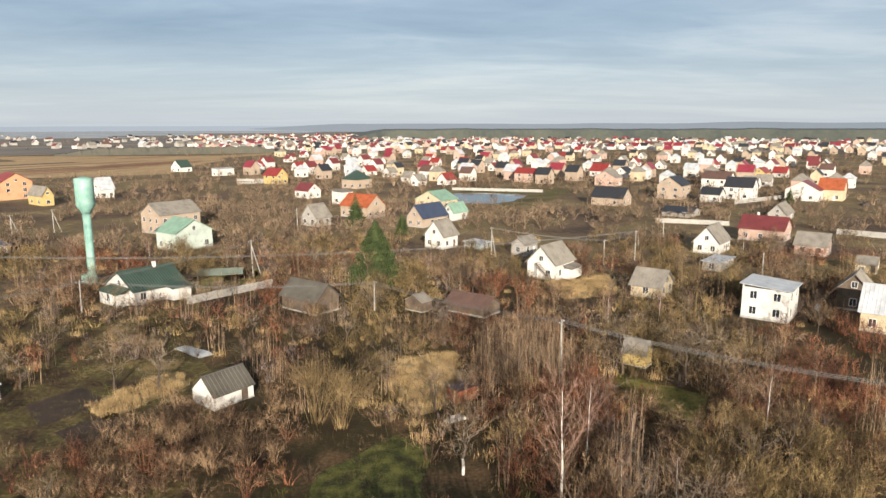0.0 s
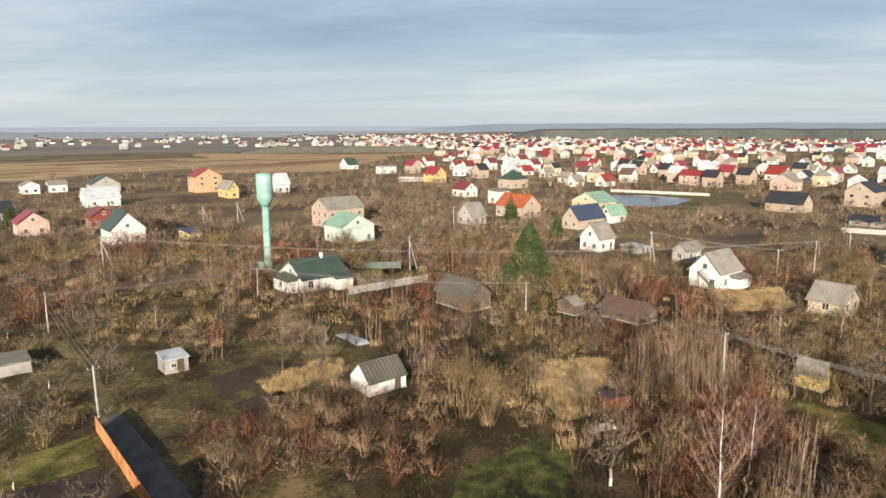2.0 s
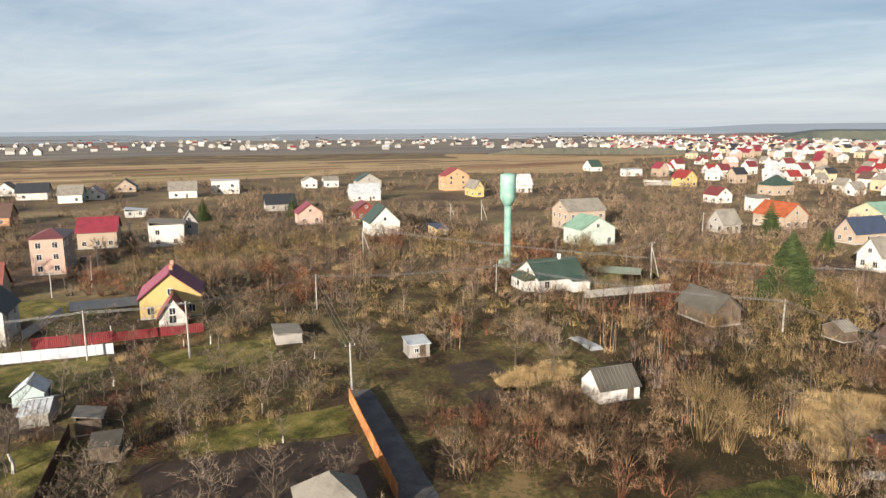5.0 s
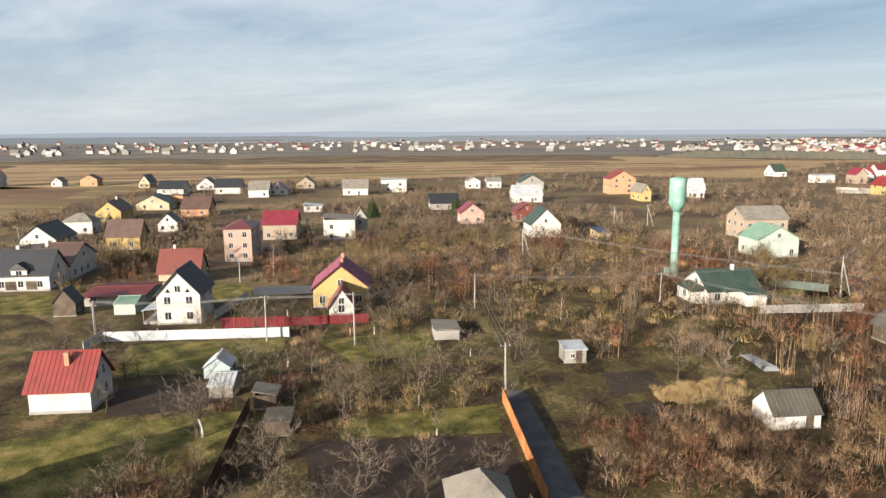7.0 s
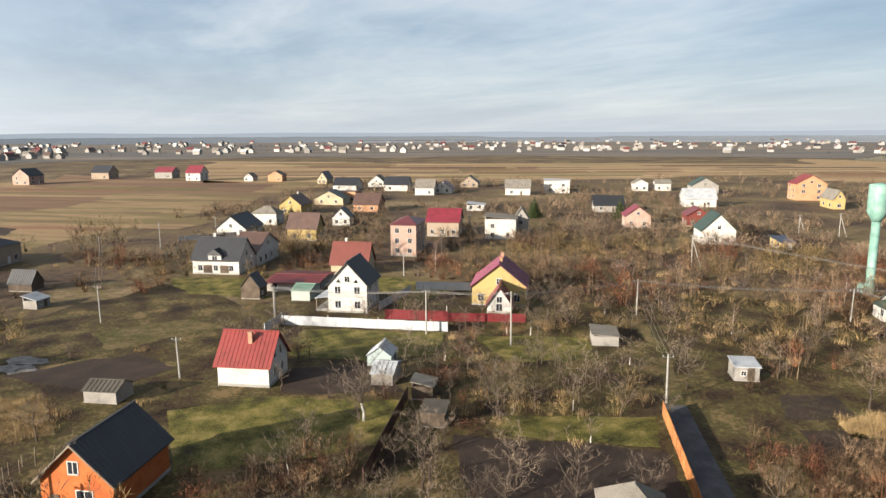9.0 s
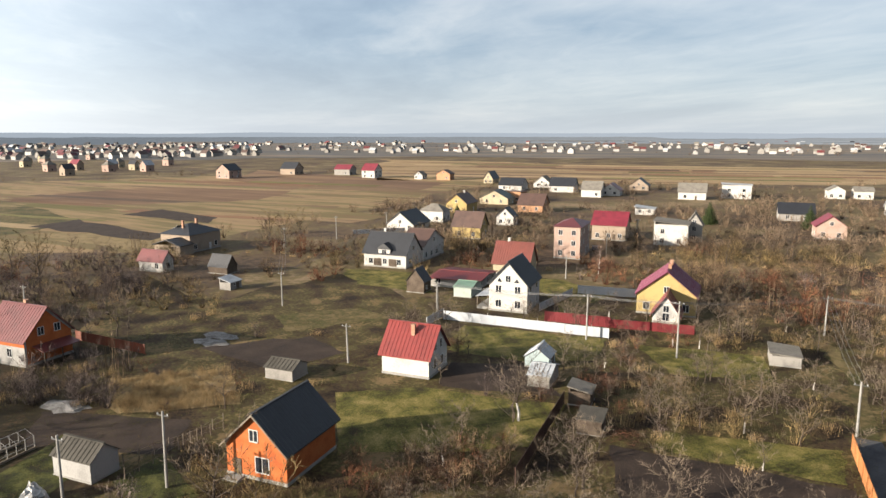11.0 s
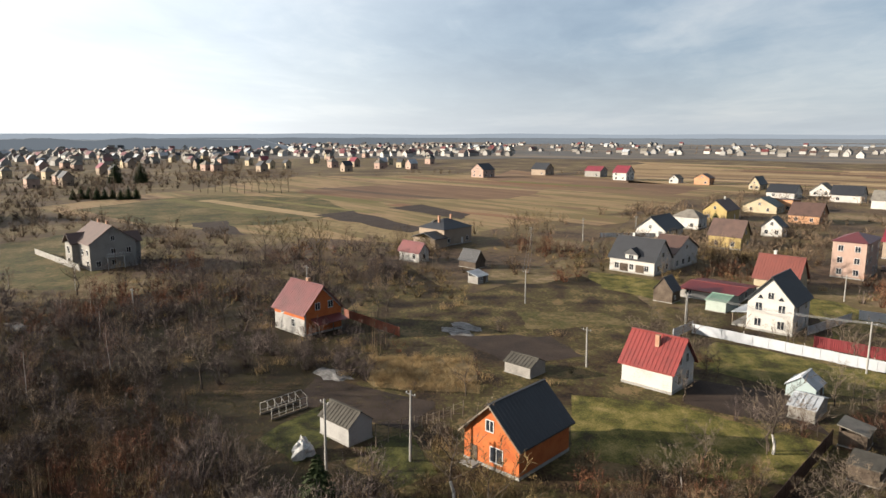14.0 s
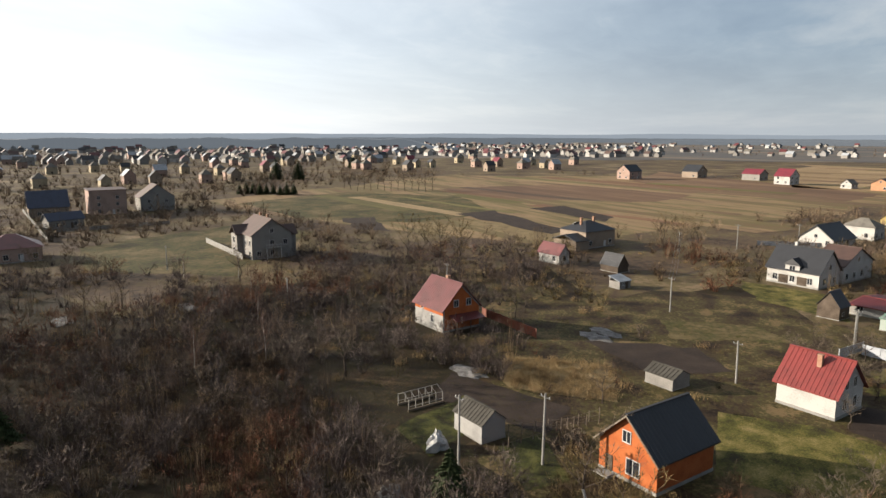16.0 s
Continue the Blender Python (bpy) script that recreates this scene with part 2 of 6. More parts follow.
def mesh_of(name, bm, *materials):
    me = bpy.data.meshes.new(name)
    bm.to_mesh(me)
    bm.free()
    for m in materials:
        me.materials.append(m)
    return me


def part(name, bm, material, parent=None, label=""):
    ob = new(name, mesh_of(name, bm, material) if isinstance(bm, bmesh.types.BMesh) else bm)
    ob.parent = parent
    return tagged(ob, label)


def box(bm, x0, y0, z0, x1, y1, z1):
    v = [bm.verts.new((x, y, z)) for z in (z0, z1) for x, y in ((x0, y0), (x1, y0), (x1, y1), (x0, y1))]
    for f in ((3, 2, 1, 0), (4, 5, 6, 7), (0, 1, 5, 4), (1, 2, 6, 5), (2, 3, 7, 6), (3, 0, 4, 7)):
        bm.faces.new([v[i] for i in f])
    return bm


def boxed(*size):
    return box(bmesh.new(), *size)


def slab(bm, corners, thick):
    """A plate under four corners, thick measured straight down."""
    top = [bm.verts.new(c) for c in corners]
    low = [bm.verts.new((c[0], c[1], c[2] - thick)) for c in corners]
    n = len(top)
    bm.faces.new(top)
    bm.faces.new(low[::-1])
    for i in range(n):
        bm.faces.new((low[i], low[(i + 1) % n], top[(i + 1) % n], top[i]))
    bmesh.ops.recalc_face_normals(bm, faces=bm.faces)


def tube(bm, a, b, r0, r1, n=6):
    a, b = Vector(a), Vector(b)
    z = (b - a).normalized()
    x = z.orthogonal().normalized()
    y = z.cross(x)
    rings = []
    for p, r in ((a, r0), (b, r1)):
        rings.append([bm.verts.new(p + r * (math.cos(6.2832 * i / n) * x + math.sin(6.2832 * i / n) * y)) for i in range(n)])
    for i in range(n):
        bm.faces.new((rings[0][i], rings[0][(i + 1) % n], rings[1][(i + 1) % n], rings[1][i]))
    bm.faces.new(rings[1])
    bm.faces.new(rings[0][::-1])


def lathe(profile, n=24):
    bm = bmesh.new()
    rings = [[bm.verts.new((r * math.cos(6.28319 * i / n), r * math.sin(6.28319 * i / n), z)) for i in range(n)] for r, z in profile]
    for a, b in zip(rings, rings[1:]):
        for i in range(n):
            f = bm.faces.new((a[i], a[(i + 1) % n], b[(i + 1) % n], b[i]))
            f.smooth = True
    bm.faces.new(rings[0][::-1])
    bm.faces.new(rings[-1])
    return bm


rng = random.Random(7)
REEDY = []         # patches of tall dry grass
THICKETS = []      # outlines filled with shrubs
BEDS = []          # dug plots without any growth
OPEN = []          # outlines on the plan where no wild growth stands
BUILT = []         # discs kept free of growth


def inside(poly, x, y):
    hit, n = False, len(poly)
    for i in range(n):
        (x0, y0), (x1, y1) = poly[i], poly[i - 1]
        if (y0 > y) != (y1 > y) and x < (x1 - x0) * (y - y0) / (y1 - y0) + x0:
            hit = not hit
    return hit


def outline(points, waver, steps):
    pts = []
    for i, (x0, y0) in enumerate(points):
        x1, y1 = points[(i + 1) % len(points)]
        d = math.hypot(x1 - x0, y1 - y0)
        for k in range(steps):
            f = k / steps
            o = waver * d * 0.05 * noise.noise((x0 + f * 7, y0 + i * 3.1, 0.5)) if k else 0
            pts.append((x0 + f * (x1 - x0) - o * (y1 - y0) / d, y0 + f * (y1 - y0) + o * (x1 - x0) / d))
    return pts


def patch(name, material, lift, *points, waver=1.4):
    OPEN.append(points)
    if material is SOIL:
        BEDS.append(points)
    if material is STRAW:
        REEDY.append(points)
    bm = bmesh.new()
    bm.faces.new([bm.verts.new((x, y, lift)) for x, y in outline(points, waver, 6)])
    bmesh.ops.recalc_face_normals(bm, faces=bm.faces)
    if next(iter(bm.faces)).normal.z < 0:
        bmesh.ops.reverse_faces(bm, faces=bm.faces[:])
    ob = new(name, mesh_of(name, bm, material))
    return tagged(ob, kind="structure")


def thicket_area(name, amount, *points):
    THICKETS.append((points, amount))


def lane(name, material, lift, *points):
    return patch(name, material, lift, *points, waver=0.0)


def water(name, lift, *points):
    return tagged(patch(name, WATER, lift + 0.05, *points), label="still pond water reflecting the grey sky")


WINDOWS = {}


def window_meshes(w, h):
    key = (w, h)
    if key not in WINDOWS:
        fr = bmesh.new()
        box(fr, -w / 2 - 0.08, -0.05, -0.08, -w / 2, 0.03, h + 0.08)
        box(fr, w / 2, -0.05, -0.08, w / 2 + 0.08, 0.03, h + 0.08)
        box(fr, -w / 2, -0.05, h, w / 2, 0.03, h + 0.08)
        box(fr, -w / 2 - 0.04, -0.11, -0.08, w / 2 + 0.04, 0.03, 0.0)
        box(fr, -0.035, -0.04, 0, 0.035, 0.02, h)
        WINDOWS[key] = (mesh_of("window", fr, FRAME), mesh_of("pane", boxed(-w / 2, -0.02, 0, w / 2, 0.01, h), GLASS))
    return WINDOWS[key]


def add_window(parent, x, y, z, yaw, w=1.1, h=1.3, near=True):
    fr, pane = window_meshes(w, h)
    a = part("window", fr if near else pane, None, parent)
    a.matrix_basis = pose(x, y, z, 0, 0, yaw)
    if near:
        part("pane", pane, None, a, "dark window glass")


def house(label, x, y, yaw, length, width, wall_h, rise, wall, roof, style="gable", chimneys=0, simple=False, windows=True):
    """A house with its ridge along its own x; its parts are walls, roof sides, windows, door and chimneys."""
    small = length * width < 26
    kind = "shed" if small or "shed" in label or "hut" in label else "house"
    if len(label.split()) < 4:
        label += " among bare gardens"
    base = tagged(new(kind), label, kind)
    base.matrix_basis = pose(x, y, 0, 0, 0, yaw)
    BUILT.append((x, y, 0.62 * max(length, width) + 0.8))
    a, b = length / 2, width / 2
    d = 999 if simple else math.hypot(x, y)
    bm = bmesh.new()
    # body with gable ends in one shell
    low = [bm.verts.new(c) for c in ((-a, -b, -0.1), (a, -b, -0.1), (a, b, -0.1), (-a, b, -0.1))]
    top = [bm.verts.new((v.co.x, v.co.y, wall_h)) for v in low]
    bm.faces.new(low[::-1])
    bm.faces.new((low[0], low[1], top[1], top[0]))
    bm.faces.new((low[2], low[3], top[3], top[2]))
    if style == "gable":
        p, q = bm.verts.new((-a, 0, wall_h + rise)), bm.verts.new((a, 0, wall_h + rise))
        bm.faces.new((low[1], low[2], top[2], q, top[1]))
        bm.faces.new((low[3], low[0], top[0], p, top[3]))
        bm.faces.new((top[0], top[1], q, p))
        bm.faces.new((top[2], top[3], p, q))
    else:
        bm.faces.new((low[1], low[2], top[2], top[1]))
        bm.faces.new((low[3], low[0], top[0], top[3]))
        bm.faces.new(top)
    part("wall", bm, wall, base)
    if d < 260:
        part("plinth", boxed(-a - 0.06, -b - 0.06, -0.1, a + 0.06, b + 0.06, 0.35 if not small else 0.15), CONCRETE, base)
    over, t = (0.45, 0.16) if not small else (0.2, 0.07)
    if style == "gable":
        drop = over * rise / b
        for s in (-1, 1):
            bm = bmesh.new()
            n = max(4, int(length / 0.5)) if d < 170 else 0
            steps = [(-a - over, 0.0)]
            for i in range(1, n):       # ribs pressed into the sheet, down the slope
                rx = -a - over + (2 * a + 2 * over) * i / n
                steps += [(rx - 0.07, 0.0), (rx - 0.03, 0.06), (rx + 0.03, 0.06), (rx + 0.07, 0.0)]
            steps.append((a + over, 0.0))
            sheet = [[bm.verts.new((px, s * (b + over), wall_h - drop + t + pz)), bm.verts.new((px, 0, wall_h + rise + t + pz)),
                      bm.verts.new((px, 0, wall_h + rise + 0.01)), bm.verts.new((px, s * (b + over), wall_h - drop + 0.01))] for px, pz in steps]
            for u, v in zip(sheet, sheet[1:]):
                for i in range(4):
                    bm.faces.new((u[i], v[i], v[(i + 1) % 4], u[(i + 1) % 4]))
            bm.faces.new(sheet[0][::-1])
            bm.faces.new(sheet[-1])
            bmesh.ops.recalc_face_normals(bm, faces=bm.faces)
            part("roof_side", bm, roof, base)
        if d < 260:
            part("ridge_cap", boxed(-a - over, -0.15, wall_h + rise + t - 0.03, a + over, 0.15, wall_h + rise + t + 0.07), roof, base)
    elif style == "hip":
        bm = bmesh.new()
        k = max(0.0, a - b)
        r = [bm.verts.new(c) for c in ((-k, 0, wall_h + rise), (k + 0.01, 0, wall_h + rise))]
        e = [bm.verts.new(c) for c in ((-a - over, -b - over, wall_h), (a + over, -b - over, wall_h), (a + over, b + over, wall_h), (-a - over, b + over, wall_h))]
        for f in ((e[0], e[1], r[1], r[0]), (e[1], e[2], r[1]), (e[2], e[3], r[0], r[1]), (e[3], e[0], r[0]), e[::-1]):
            bm.faces.new(f)
        part("roof", bm, roof, base)
    else:
        bm = bmesh.new()
        z0, z1 = wall_h, wall_h + min(rise, 0.9)
        slab(bm, [(-a - over, -b - over, z0 + 0.12), (a + over, -b - over, z0 + 0.12), (a + over, b + over, z1 + 0.12), (-a - over, b + over, z1 + 0.12)], 0.12)
        part("roof", bm, roof, base)
        if z1 - z0 > 0.25:
            bm = bmesh.new()
            slab(bm, [(-a, -b, z0 + 0.005), (a, -b, z0 + 0.005), (a, b, z1), (-a, b, z1)], 0.004)
            box(bm, -a, b - 0.2, z0 - 0.01, a, b, z1 - 0.02)
            part("upper_wall", bm, wall, base)
    if d > 330:
        ww, wh = 1.4, 1.4
    else:
        ww, wh = (1.05, 1.3) if not small else (0.6, 0.6)
    storeys = 1 if simple else max(1, int(wall_h / 2.6))
    local = random.Random(int(x * 13 + y * 7))
    old = any(w in label for w in ("ruined", "derelict", "barn", "rusty", "weathered plank", "weathered timber"))
    if not windows or old:
        pass
    elif kind == "house" or not small:
        for s in range(storeys):
            z = 0.9 + s * 2.75
            if z + wh > wall_h - 0.1:
                z = max(0.5, wall_h - wh - 0.25)
            for side, run, off, turn in ((0, length, -b, 0), (1, width, a, 90), (2, length, b, 180), (3, width, -a, 270)):
                n = 1 if simple else max(1, min(2 if d > 260 else 4, int(run / 3.2)))
                for i in range(n):
                    if local.random() < 0.15 and n > 1:
                        continue
                    p = (i + 0.5) / n * run - run / 2
                    if side in (0, 2):
                        add_window(base, p, off, z, turn, ww, wh, d < 700)
                    else:
                        add_window(base, off, p, z, turn, ww, wh, d < 700)
        if style == "gable" and rise > 2.3 and not simple:
            for s, turn in ((a, 90), (-a, 270)):
                add_window(base, s, 0, wall_h + 0.35, turn, 0.9, min(1.1, rise * 0.38))
    else:
        add_window(base, a, 0.35 * b, 0.8, 90, 0.6, 0.6)
        add_window(base, -0.3 * a, -b, 0.8, 0, 0.6, 0.6)
    if simple or not windows:
        for i in range(chimneys):
            bm = boxed(a * 0.1 - 0.3, -0.9, wall_h + rise * 0.3, a * 0.1 + 0.3, -0.3, wall_h + rise + 0.55)
            box(bm, a * 0.1 - 0.36, -0.96, wall_h + rise + 0.55, a * 0.1 + 0.36, -0.24, wall_h + rise + 0.63)
            part("chimney", bm, CHIMNEY, base)
        return base
    dm = boxed(-0.45, -0.06, 0, 0.45, 0.03, min(2.0, wall_h - 0.1))
    door = part("door", dm, DARKWOOD if local.random() < 0.6 or small else FRAME, base)
    door.matrix_basis = pose(a * 0.1 + 1.2 if length > 4 else 0.3 * a, -b, 0.02, 0, 0, 0)
    for i in range(chimneys):
        cxp = a * (0.35 if i == 0 else -0.5)
        bm = boxed(cxp - 0.28, -0.5, wall_h + rise * 0.4, cxp + 0.28, 0.06, wall_h + rise + 0.95)
        box(bm, cxp - 0.34, -0.56, wall_h + rise + 0.95, cxp + 0.34, 0.12, wall_h + rise + 1.05)
        part("chimney", bm, CHIMNEY if chimneys > 1 else WHITE, base)
    return base


def fence(x0, y0, x1, y1, height, material, label):
    """A run of sheet panels between posts."""
    d = math.hypot(x1 - x0, y1 - y0)
    base = tagged(new("fence"), label + " beside the gardens", "fence")
    base.matrix_basis = pose(x0, y0, 0, 0, 0, math.degrees(math.atan2(y1 - y0, x1 - x0)))
    n = max(1, round(d / 2.5))
    w = d / n
    bm = bmesh.new()
    xs = [(0.05, 0)] + [p for i in range(0 if material in (WHITE_SHEET, CONCRETE) else int((w - 0.3) / 0.3)) for p in ((0.15 + i * 0.3, 0), (0.19 + i * 0.3, -0.04), (0.25 + i * 0.3, -0.04), (0.29 + i * 0.3, 0))] + [(w - 0.05, 0)]
    cols = [[bm.verts.new((px, py - 0.015, 0.06)), bm.verts.new((px, py - 0.015, height)), bm.verts.new((px, py + 0.015, height)), bm.verts.new((px, py + 0.015, 0.06))] for px, py in xs]
    for u, v in zip(cols, cols[1:]):
        for i in range(4):
            bm.faces.new((u[i], u[(i + 1) % 4], v[(i + 1) % 4], v[i]))
    bm.faces.new(cols[0])
    bm.faces.new(cols[-1][::-1])
    bmesh.ops.recalc_face_normals(bm, faces=bm.faces)
    panel = mesh_of("panel", bm, material)
    post = mesh_of("post", boxed(-0.05, -0.06, -0.1, 0.05, 0.06, height + 0.06), material)
    for i in range(n + 1):
        if i < n:
            part("panel", panel, None, base).location = (i * w, 0, 0.02 * ((i * 7) % 3))
        part("post", post, None, base).location = (i * w, 0, 0)
    return base


def picket_row(x0, y0, x1, y1, n):
    base = tagged(new("wire_fence"), "rough garden fence of thin grey wooden stakes", "fence")
    stake = bmesh.new()
    tube(stake, (0, 0, -0.1), (0.02, 0.01, 1.35), 0.06, 0.045, 6)
    me = mesh_of("stake", stake, WOOD)
    base.location = (x0, y0, 0)
    for i in range(n):
        f = i / (n - 1)
        part("stake", me, None, base).location = (f * (x1 - x0), f * (y1 - y0), 0)
    bm = bmesh.new()
    for z in (0.5, 1.15):
        tube(bm, (0, 0, z), (x1 - x0, y1 - y0, z), 0.015, 0.015, 4)
    part("rail", bm, WOOD, base)


POLES = []


def pole(x, y, height):
    h = min(max(height, 5.5), 9.0)
    POLES.append((x, y, h))
    base = tagged(new("power_pole"), "grey concrete power pole with a crossarm and insulators", "power pole", "power poles")
    base.matrix_basis = pose(x, y, 0, rng.uniform(-1, 1), rng.uniform(-1, 1), 52)
    bm = bmesh.new()
    tube(bm, (0, 0, -0.2), (0, 0, h), 0.15, 0.10, 8)
    part("shaft", bm, CONCRETE, base)
    if len(POLES) in (13, 14, 19, 20, 28):      # these lean on a raking strut
        bm = bmesh.new()
        tube(bm, (2.4, 0.3, -0.2), (0.05, 0, h * 0.86), 0.13, 0.10, 8)
        part("strut", bm, CONCRETE, base)
    part("crossarm", boxed(-0.7, -0.05, h - 0.45, 0.7, 0.05, h - 0.36), WIRE, base)
    bm = lathe([(0.045, 0), (0.06, 0.08), (0.03, 0.16)], 8)
    ins = mesh_of("insulator", bm, FRAME)
    for px in (-0.6, 0.6):
        part("insulator", ins, None, base).location = (px, 0, h - 0.36)


def wires(*route):
    """Three sagging lines from pole to pole, by the poles' numbers."""
    for i, j in zip(route, route[1:]):
        (x0, y0, h0), (x1, y1, h1) = POLES[i], POLES[j]
        ob = tagged(new("power_line"), "thin sagging overhead wires between two poles", "power line", "power lines")
        d = math.hypot(x1 - x0, y1 - y0)
        nx, ny = -(y1 - y0) / d, (x1 - x0) / d
        for o in (-0.6, 0.0, 0.6):
            bm, last = bmesh.new(), None
            for k in range(11):
                f = k / 10
                px, py, pz = x0 + f * (x1 - x0) + o * nx, y0 + f * (y1 - y0) + o * ny, h0 + f * (h1 - h0) - 0.25 - 4 * f * (1 - f) * d * 0.018
                ring = [bm.verts.new((px + nx * u, py + ny * u, pz + v)) for u, v in ((-0.022, -0.015), (0.022, -0.015), (0, 0.025))]
                if last:
                    for i in range(3):
                        bm.faces.new((last[i], last[(i + 1) % 3], ring[(i + 1) % 3], ring[i]))
                last = ring
            part("wire", bm, WIRE, ob)


def water_tower(x, y, height):
    base = tagged(new("water_tower"), "faded teal steel water tower on a slim riveted column", "water tower")
    base.location = (x, y, 0)
    k = height
    r = 0.083 * k
    c = 0.036 * k
    part("column", lathe([(c * 1.25, -0.3), (c * 1.25, 0.08 * k), (c, 0.10 * k), (c, 0.66 * k)], 20), TOWER_PAINT, base)
    part("tank", lathe([(c, 0.655 * k), (c * 1.5, 0.69 * k), (r, 0.74 * k), (r, 0.985 * k), (r * 0.97, 0.99 * k), (0.3, k * 1.005)], 28), TOWER_PAINT, base)
    for z in (0.75, 0.83, 0.91, 0.982):
        part("hoop", lathe([(r + 0.01, z * k - 0.06), (r + 0.06, z * k - 0.05), (r + 0.06, z * k + 0.05), (r + 0.01, z * k + 0.06)], 28), TOWER_PAINT, base)
    for z in (0.2, 0.31, 0.42, 0.53, 0.64):
        part("flange", lathe([(c + 0.01, z * k - 0.05), (c + 0.09, z * k - 0.04), (c + 0.09, z * k + 0.04), (c + 0.01, z * k + 0.05)], 20), TOWER_PAINT, base)
    part("pump_box", boxed(-1.7, -1.5, -0.1, -0.3, 0.2, 1.9), TOWER_PAINT, base)
    bm = bmesh.new()
    for s in (-0.25, 0.25):
        tube(bm, (s, -c - 0.25, 0.5), (s, -c - 0.25, 0.7 * k), 0.03, 0.03, 4)
        tube(bm, (s, -c - 0.25, 0.7 * k), (s, -r - 0.2, 0.75 * k), 0.03, 0.03, 4)
        tube(bm, (s, -r - 0.2, 0.75 * k), (s, -r - 0.2, k), 0.03, 0.03, 4)
    for i in range(40):
        z = 0.6 + i * 0.69 * k / 40
        tube(bm, (-0.25, -c - 0.25, z), (0.25, -c - 0.25, z), 0.02, 0.02, 3)
    part("ladder", bm, TOWER_PAINT, base)
    BUILT.append((x, y, 2.5))


# ---- growth ----
STOUT = 1.0


def blade(vs, fs, a, b, w, turn):
    """One thin tapered twig from a to b."""
    i = len(vs)
    if w < STOUT:
        s = (b - a).cross(turn)
        s = (s if s.length > 1e-6 else (b - a).orthogonal()).normalized() * w
        vs += [a + s, a - s, b]
        fs.append((i, i + 1, i + 2))
        return
    z = b - a
    s = z.cross(turn)
    if s.length < 1e-6:
        s = z.orthogonal()
    s = s.normalized() * w
    t = z.cross(s).normalized() * w
    vs += [a + s, a - s * 0.5 + t * 0.87, a - s * 0.5 - t * 0.87, b]
    fs += [(i, i + 1, i + 3), (i + 1, i + 2, i + 3), (i + 2, i, i + 3)]


def rand_dir(r):
    while True:
        v = Vector((r.uniform(-1, 1), r.uniform(-1, 1), r.uniform(-1, 1)))
        if 0.1 < v.length < 1:
            return v.normalized()


def bare_tree(seed, height, spread, limbs, twigs, fork=0.3, lift=0.7, wood=0.09, fine=0.016, white_to=99.0, bend=0.05):
    """Trunk and crown meshes' data of a leafless tree."""
    r = random.Random(seed)
    tr, cr = bmesh.new(), ([], [])
    p, pts = Vector((0, 0, -0.15)), []
    for i in range(6):
        q = Vector((r.uniform(-bend, bend) * height * (i > 0), r.uniform(-bend, bend) * height * (i > 0), height * 0.88 * (i + 1) / 6))
        tube(tr, p, q, wood * (1 - i / 6.6), wood * (1 - (i + 1) / 6.6), 6)
        p = q
        pts.append(q)
    for f in tr.faces:
        f.material_index = 1 if f.calc_center_median().z > white_to else 0
    stem = len(tr.faces)
    for k in range(limbs):
        f = fork + (1 - fork) * (k + r.random()) / limbs
        i = min(4, int(f * 6 - 0.5)) if f * 6 > 0.5 else 0
        a = pts[i].lerp(pts[i + 1], r.random())
        ang = k * 2.4 + r.uniform(-.5, .5)
        out = spread * (1.1 - 0.65 * f) * r.uniform(0.7, 1.15)
        d = Vector((math.cos(ang), math.sin(ang), lift * r.uniform(0.6, 1.4)))
        mid = a + d * out * 0.55
        end = mid + (d + Vector((r.uniform(-.4, .4), r.uniform(-.4, .4), lift * 0.5))) * out * 0.5
        w = wood * 0.45 * (1.1 - f)
        tube(tr, a, mid, w, w * 0.6, 4)
        tube(tr, mid, end, w * 0.6, w * 0.2, 4)
        for n in range(twigs):
            g = r.random()
            s = a.lerp(mid, g * 2) if g < 0.5 else mid.lerp(end, g * 2 - 1)
            if n % 5 == 0:
                s = end
            v = (rand_dir(r) + Vector((0, 0, lift)) + d * 0.6).normalized() * out * r.uniform(0.25, 0.5)
            e = s + v
            blade(*cr, s, e, fine * 1.3, rand_dir(r))
            for _ in range(3):
                o = s.lerp(e, r.uniform(0.3, 0.9))
                blade(*cr, o, o + (v.normalized() + rand_dir(r) * 0.9).normalized() * out * r.uniform(0.15, 0.34), fine, rand_dir(r))
    tr.faces.ensure_lookup_table()
    for f in tr.faces[stem:]:
        f.material_index = 1
    return tr, cr


def from_lists(name, lists, material):
    me = bpy.data.meshes.new(name)
    me.from_pydata([tuple(v) for v in lists[0]], [], lists[1])
    me.materials.append(material)
    return me


def tree_kind(name, label, seed, bark, twig, second=None, **shape):
    tr, cr = bare_tree(seed, **shape)
    return name, label, mesh_of("trunk", tr, bark, second or bark), from_lists("crown", cr, twig), shape["height"]


FRUIT = [tree_kind("fruit_tree", "leafless old fruit tree with a spreading grey crown", 20 + i, BARK, TWIG_GREY, height=4.6, spread=2.6, limbs=12, twigs=12, fork=0.22, lift=0.6, wood=0.11, fine=0.012) for i in range(4)]
FRUIT_W = [tree_kind("fruit_tree", "leafless fruit tree with a whitewashed trunk", 30 + i, BARK_WHITE, TWIG_GREY, BARK, white_to=1.1, height=4.6, spread=2.6, limbs=12, twigs=12, fork=0.28, lift=0.6, wood=0.12, fine=0.012) for i in range(2)]
BIRCH = [tree_kind("birch_tree", "slender bare birch with a white trunk", 40 + i, BARK_WHITE, TWIG_BIRCH, TWIG_BIRCH, height=9.0, spread=2.0, limbs=26, twigs=9, fork=0.15, lift=1.2, wood=0.11, fine=0.015, bend=0.008) for i in range(3)]
